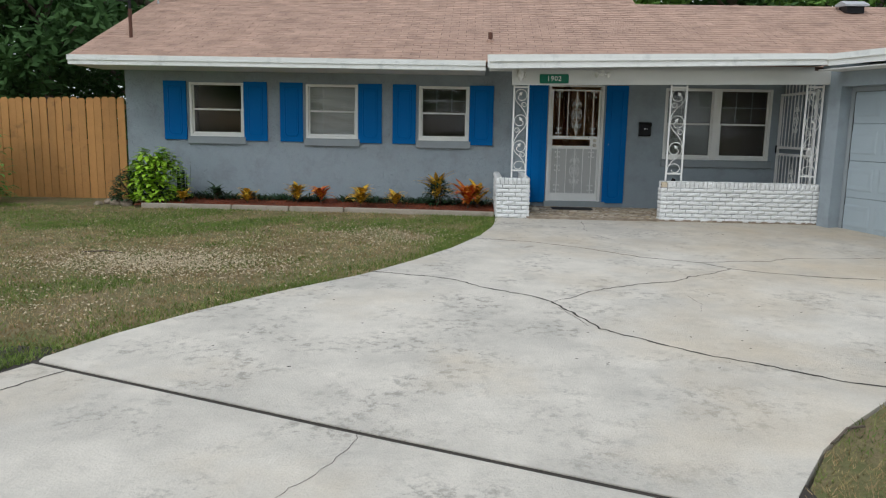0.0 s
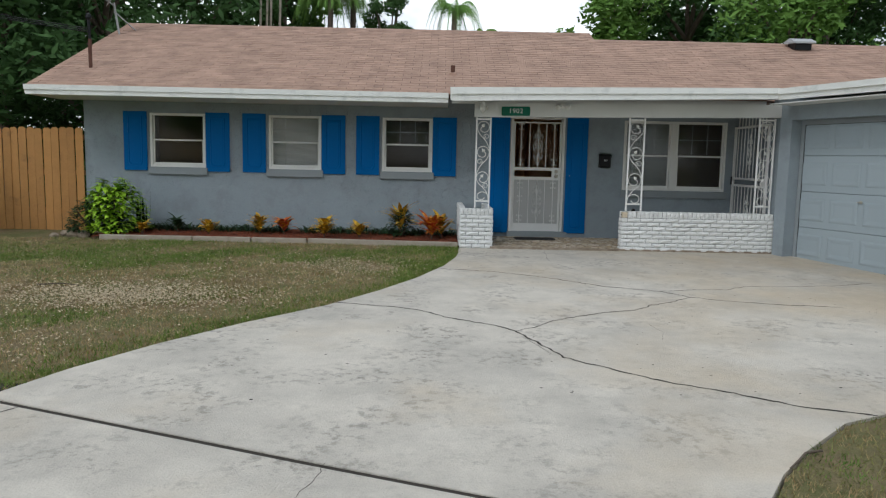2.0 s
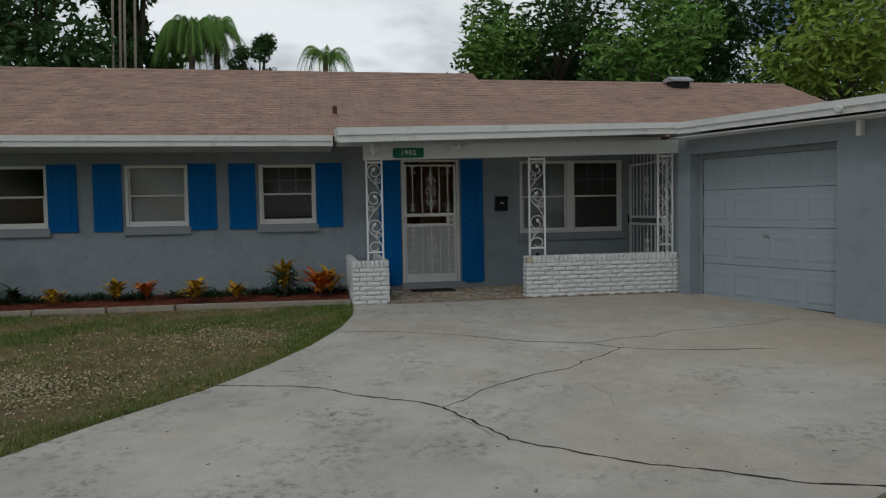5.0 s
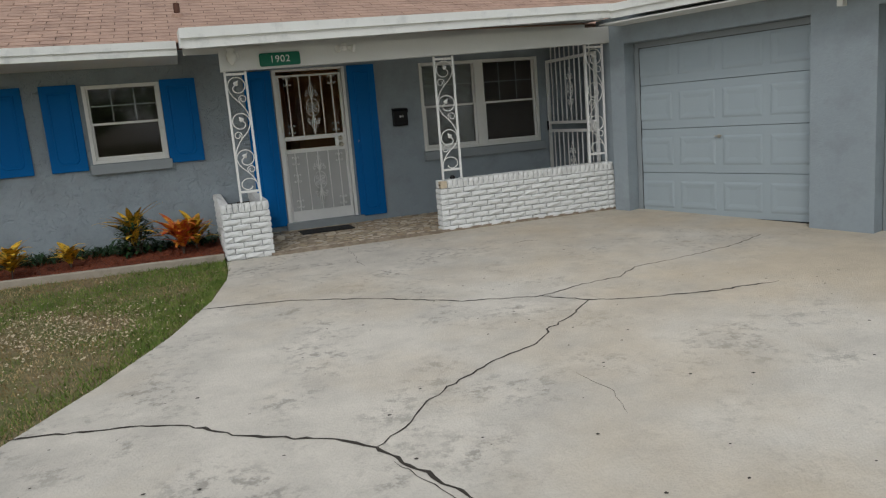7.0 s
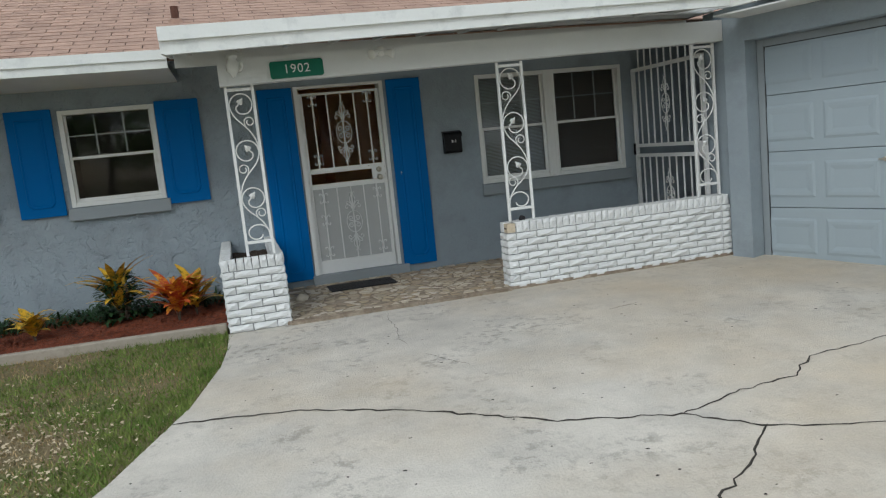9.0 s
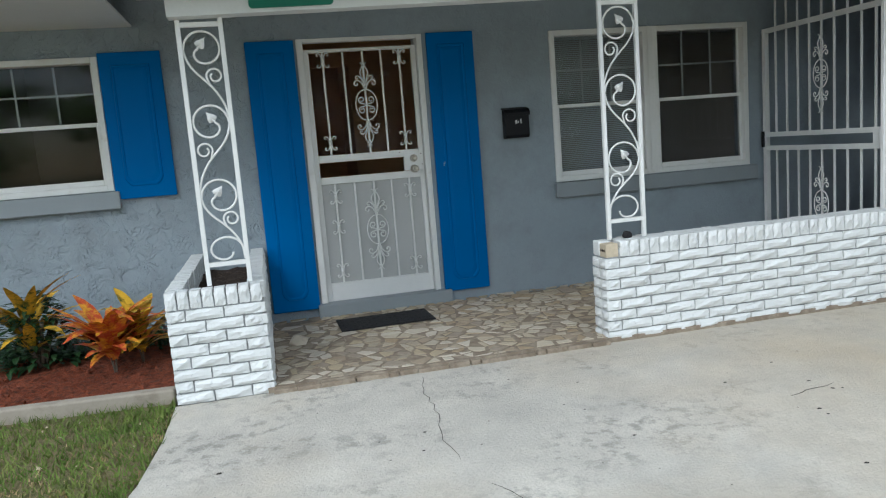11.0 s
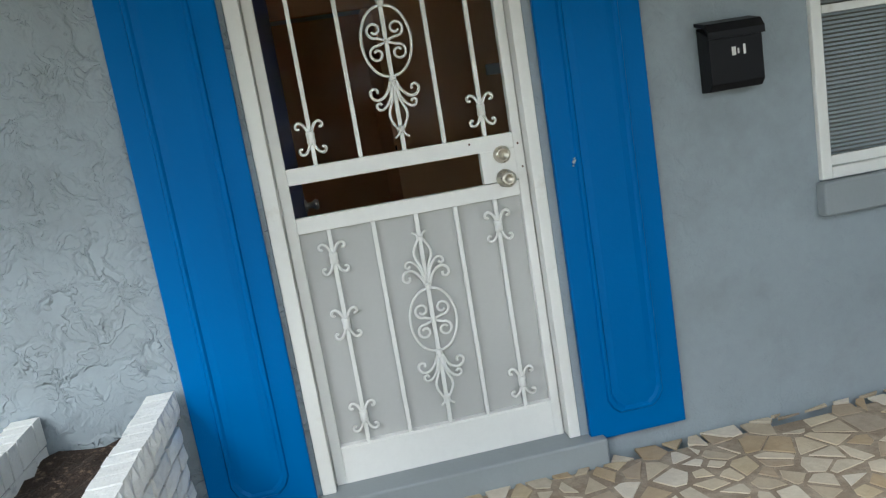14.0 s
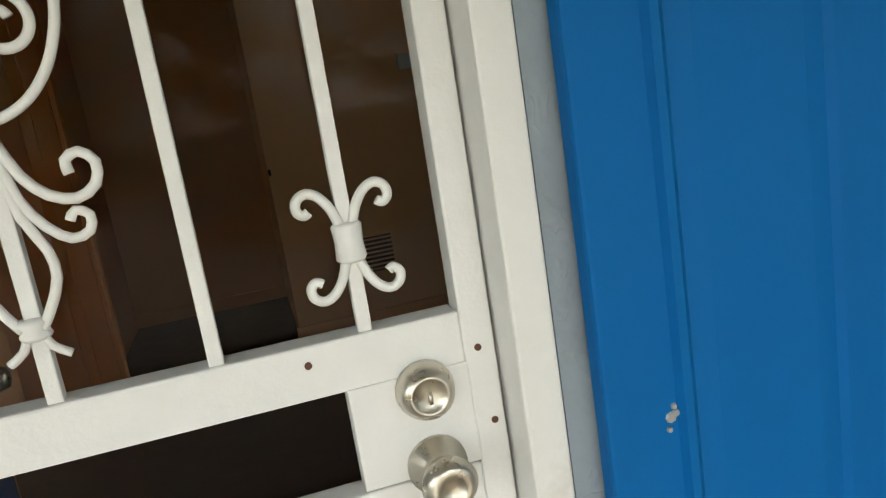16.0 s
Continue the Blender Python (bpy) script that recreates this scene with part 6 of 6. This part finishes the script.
# pale chips and dead leaves on the lawn
V, F = [], []
rc = random.Random(12)
for cx, cy, sx, sy, n in ((-2.76, 8.1, 0.75, 0.34, 6000), (-3.3, 6.1, 0.6, 0.4, 500), (-0.6, 10.25, 0.5, 0.35, 900), (-0.3, 9.9, 0.3, 0.3, 200), (-3, 9, 3, 2, 2600), (-1.6, 9.2, 0.8, 0.6, 700)):
    for _ in range(n):
        x, y = rc.gauss(cx, sx), rc.gauss(cy, sy)
        if x > float(edge_x(y)) - 0.08 or y > 12.3:
            continue
        s, a, z = rc.uniform(0.005, 0.019), rc.uniform(0, 6.28), ground_z(y) + rc.uniform(0.0, 0.022)
        i = len(V)
        V += [(x + s * math.cos(a + k) * rc.uniform(0.4, 1.1), y + s * math.sin(a + k) * rc.uniform(0.4, 1.1), z + rc.uniform(-0.006, 0.01)) for k in (0, 1.6, 3.1, 4.7)]
        F.append((i, i + 1, i + 2, i + 3))
tagged(soup("lawn_litter", V, F, CHIPS), "pale wood chips and dead leaves on the lawn", "litter", kind="stuff")

# a twig on the driveway's east edge and one on the lawn
for name, pts in (("twig", [(2.92, 4.25, -0.21), (2.78, 4.16, -0.19), (2.68, 4.04, -0.19), (2.62, 4.0, -0.215)]), ("twig", [(-3.9, 8.5, -0.09), (-3.6, 8.55, -0.08), (-3.4, 8.48, -0.09)])):
    bm = bmesh.new()
    tube(bm, pts, 0.009, 6, 0.005)
    tagged(part(name, bm, BARK), "short brown fallen twig", "twig", "fallen twigs")


# ---- brickwork ----
def brick_mesh(w, d, h, seed, faces="f"):
    """A rock-faced brick, its origin at the lower front left corner; the front bulges unevenly."""
    rnd = random.Random(seed)
    bm = bmesh.new()
    nx, nz = max(3, int(w / 0.04)), 3
    front = [[bm.verts.new((w * i / nx, 0 if i in (0, nx) or k in (0, nz) else -rnd.uniform(0.004, 0.017), h * k / nz)) for i in range(nx + 1)] for k in range(nz + 1)]
    for r in front:
        for v in r:
            v.co.x += rnd.uniform(-0.002, 0.002)
            v.co.z += rnd.uniform(-0.0025, 0.0025)
            v.co.y -= rnd.uniform(0.0, 0.005)
    for a, b in zip(front, front[1:]):
        for i in range(nx):
            bm.faces.new((a[i], a[i + 1], b[i + 1], b[i]))
    bk = [bm.verts.new(p) for p in ((0, d, 0), (w, d, 0), (w, d, h), (0, d, h))]
    bm.faces.new(bk[::-1])
    bm.faces.new(front[0][::-1] + [bk[0], bk[1]])
    bm.faces.new(front[-1] + [bk[2], bk[3]])
    bm.faces.new([r[0] for r in front] + [bk[3], bk[0]])
    bm.faces.new([r[-1] for r in front][::-1] + [bk[1], bk[2]])
    return mesh_of("brick", bm, BRICK)


CELL, COURSE = 0.208, 0.0675
STRETCH = [brick_mesh(0.198, 0.085, 0.058, s) for s in range(8)]
HALF = [brick_mesh(0.094, 0.085, 0.058, 40 + s) for s in range(5)]
brick_rnd = random.Random(77)


def course_run(root, origin, heading, length, courses, rowlock, depth, start=0):
    """Lay courses of bricks from origin along heading (degrees about z); the face looks to the right-hand normal."""
    base = pose(*origin, 0, 0, heading)
    def lay(me, u, z):
        ob = new("brick", me)
        ob.parent, ob.matrix_parent_inverse = root, root.matrix_world.inverted()
        ob.matrix_basis = base @ Matrix.Translation((u, brick_rnd.uniform(-0.003, 0.003), z)) @ pose(0, 0, 0, brick_rnd.uniform(-1, 1), brick_rnd.uniform(-0.6, 0.6), brick_rnd.uniform(-0.6, 0.6))
    for c in range(courses):
        u = 0.0
        if (c + start) % 2:
            lay(brick_rnd.choice(HALF), 0.0, c * COURSE + 0.004)
            u = 0.104
        while length - u > 0.08:
            if length - u >= 0.196:
                lay(brick_rnd.choice(STRETCH), u, c * COURSE + 0.004)
                u += CELL
            else:
                lay(brick_rnd.choice(HALF), u, c * COURSE + 0.004)
                u += 0.104
    if rowlock:
        n = round(length / 0.0705)
        w = length / n
        me = [brick_mesh(w - 0.009, depth, 0.098, 90 + s) for s in range(5)]
        for k in range(n):
            lay(brick_rnd.choice(me), k * w, courses * COURSE + 0.004)


def porch_wall():
    root = thing("porch_wall", 4.92, 12.25, 0, "low porch wall of white painted rock-faced brick", "brick wall", kind="structure")
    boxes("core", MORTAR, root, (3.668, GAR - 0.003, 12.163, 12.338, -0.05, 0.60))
    course_run(root, (3.757, 12.153, 8 * COURSE), 0, 2.37, 0, True, 0.19)
    course_run(root, (3.652, 12.153, 0.0), 0, 2.48, 8, False, 0.1)
    course_run(root, (6.195, 12.347, 0.0), 180, 2.48, 8, False, 0.08)
    course_run(root, (3.655, 12.345, 0.0), -90, 0.19, 8, False, 0.08, 1)
    # the bare cored brick at the open end
    bm = bmesh.new()
    box(bm, 3.664, 3.748, 12.16, 12.25, 0.545, 0.63, bevel=0.004)
    part("end_brick", bm, RAW_BRICK, root)
    bm = bmesh.new()
    box(bm, 3.66, 3.75, 12.256, 12.345, 0.545, 0.64, bevel=0.008)
    part("brick", bm, BRICK, root)
    bm = bmesh.new()
    for k in range(3):
        lathe(bm, [(0.009, 0), (0.009, 0.002)], pose(3.6625, 12.182 + 0.023 * k, 0.588, 0, -90, 0), 12)
    part("core_hole", bm, SOIL, root)


def planter():
    root = thing("planter", 1.275, 12.9, 0, "white painted brick planter box filled with dark soil", "planter", kind="structure")
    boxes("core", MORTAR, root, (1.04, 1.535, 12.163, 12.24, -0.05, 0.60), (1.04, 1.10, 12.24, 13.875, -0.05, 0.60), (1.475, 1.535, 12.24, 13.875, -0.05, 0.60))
    course_run(root, (1.022, 12.153, 0.0), 0, 0.53, 8, True, 0.088)
    course_run(root, (1.022, 13.875, 0.0), -90, 1.71, 8, False, 0.07)
    course_run(root, (1.553, 12.153, 0.0), 90, 1.71, 8, False, 0.07, 1)
    # rowlocks along both sides, set behind the front one
    base = [(1.022, 13.875, 0.54, -90), (1.553, 12.245, 0.54, 90)]
    for x, y, z, hd in base:
        course_run(root, (x, y, z), hd, 1.62, 0, True, 0.088)
    bm = bmesh.new()
    rnd = random.Random(3)
    n, m = 8, 24
    g = [[bm.verts.new((1.09 + 0.40 * i / n, 12.24 + 1.63 * k / m, 0.50 + rnd.uniform(-0.012, 0.015))) for i in range(n + 1)] for k in range(m + 1)]
    for a, b in zip(g, g[1:]):
        for i in range(n):
            bm.faces.new((a[i], a[i + 1], b[i + 1], b[i]))
    part("soil", bm, SOIL, root)


def cell_polygons(pts, x0, x1, y0, y1):
    """Voronoi cells of the points, clipped to a rectangle."""
    out = []
    P = np.array(pts)
    for i, p in enumerate(P):
        poly = [np.array(q, float) for q in ((x0, y0), (x1, y0), (x1, y1), (x0, y1))]
        d = ((P - p) ** 2).sum(1)
        for j in np.argsort(d)[1:22]:
            q = P[j]
            mid, nrm = (p + q) / 2, q - p
            new_poly = []
            for a, b in zip(poly, poly[1:] + poly[:1]):
                da, db = (a - mid) @ nrm, (b - mid) @ nrm
                if da <= 0:
                    new_poly.append(a)
                if da * db < 0:
                    new_poly.append(a + (b - a) * da / (da - db))
            poly = new_poly
            if len(poly) < 3:
                break
        if len(poly) >= 3:
            out.append(poly)
    return out


def porch_floor():
    root = thing("porch_floor", 3.8, 13, 0, "porch floor of pale crazy-paved flagstones in brown grout", "floor", kind="structure")
    bm = bmesh.new()
    box(bm, 1.52, 6.21, 12.14, 13.79, -0.06, FLOOR - 0.004)
    part("grout", bm, GROUT, root)
    rnd = random.Random(11)
    pts = []
    tries = 0
    while len(pts) < 900 and tries < 40000:
        tries += 1
        p = (rnd.uniform(1.5, 6.2), rnd.uniform(12.1, 13.9))
        gap = rnd.choice((0.035, 0.045, 0.06, 0.09, 0.14))
        if all((p[0] - q[0]) ** 2 + (p[1] - q[1]) ** 2 > gap * gap for q in pts):
            pts.append(p)
    rest = bmesh.new()
    count = 0
    for poly in cell_polygons(pts, 1.565, 6.13, 12.165, 13.875):
        c = sum(poly) / len(poly)
        area = 0.5 * abs(sum(a[0] * b[1] - a[1] * b[0] for a, b in zip(poly, poly[1:] + poly[:1])))
        if area < 0.0006:
            continue
        shrink = 1 - min(0.4, rnd.uniform(0.005, 0.012) / math.sqrt(area) * 1.6)
        kept = [p for j, p in enumerate(poly) if len(poly) < 5 or rnd.random() > 0.22] or poly
        if len(kept) < 3:
            kept = poly
        ring = [c + (p - c) * shrink * rnd.uniform(0.80, 1.04) for p in kept]
        top = FLOOR + rnd.uniform(-0.002, 0.0015)
        near = c[0] < 3.75 and count < 295
        target = bmesh.new() if near else rest
        lo = [target.verts.new((p[0], p[1], FLOOR - 0.01)) for p in ring]
        hi = [target.verts.new((p[0], p[1], top - 0.001)) for p in ring]
        hi2 = [target.verts.new((c[0] + (p[0] - c[0]) * 0.94, c[1] + (p[1] - c[1]) * 0.94, top)) for p in ring]
        n = len(ring)
        for j in range(n):
            k = (j + 1) % n
            target.faces.new((lo[j], lo[k], hi[k], hi[j]))
            target.faces.new((hi[j], hi[k], hi2[k], hi2[j]))
        target.faces.new(hi2)
        if near:
            part("flagstone", target, STONE, root)
            count += 1
    tagged(part("flagstones", rest, STONE, root), kind="stuff")
    # worn edge strip
    x = 1.55
    while x < 3.64:
        e = min(x + rnd.uniform(0.05, 0.22), 3.65)
        boxes("edge", GROUT, root, (x, e - rnd.uniform(0.0, 0.012), 12.112 - rnd.uniform(0.0, 0.014), 12.138, -0.03, FLOOR - rnd.uniform(0.004, 0.016)), bevel=0.004)
        x = e


porch_wall()
planter()
porch_floor()
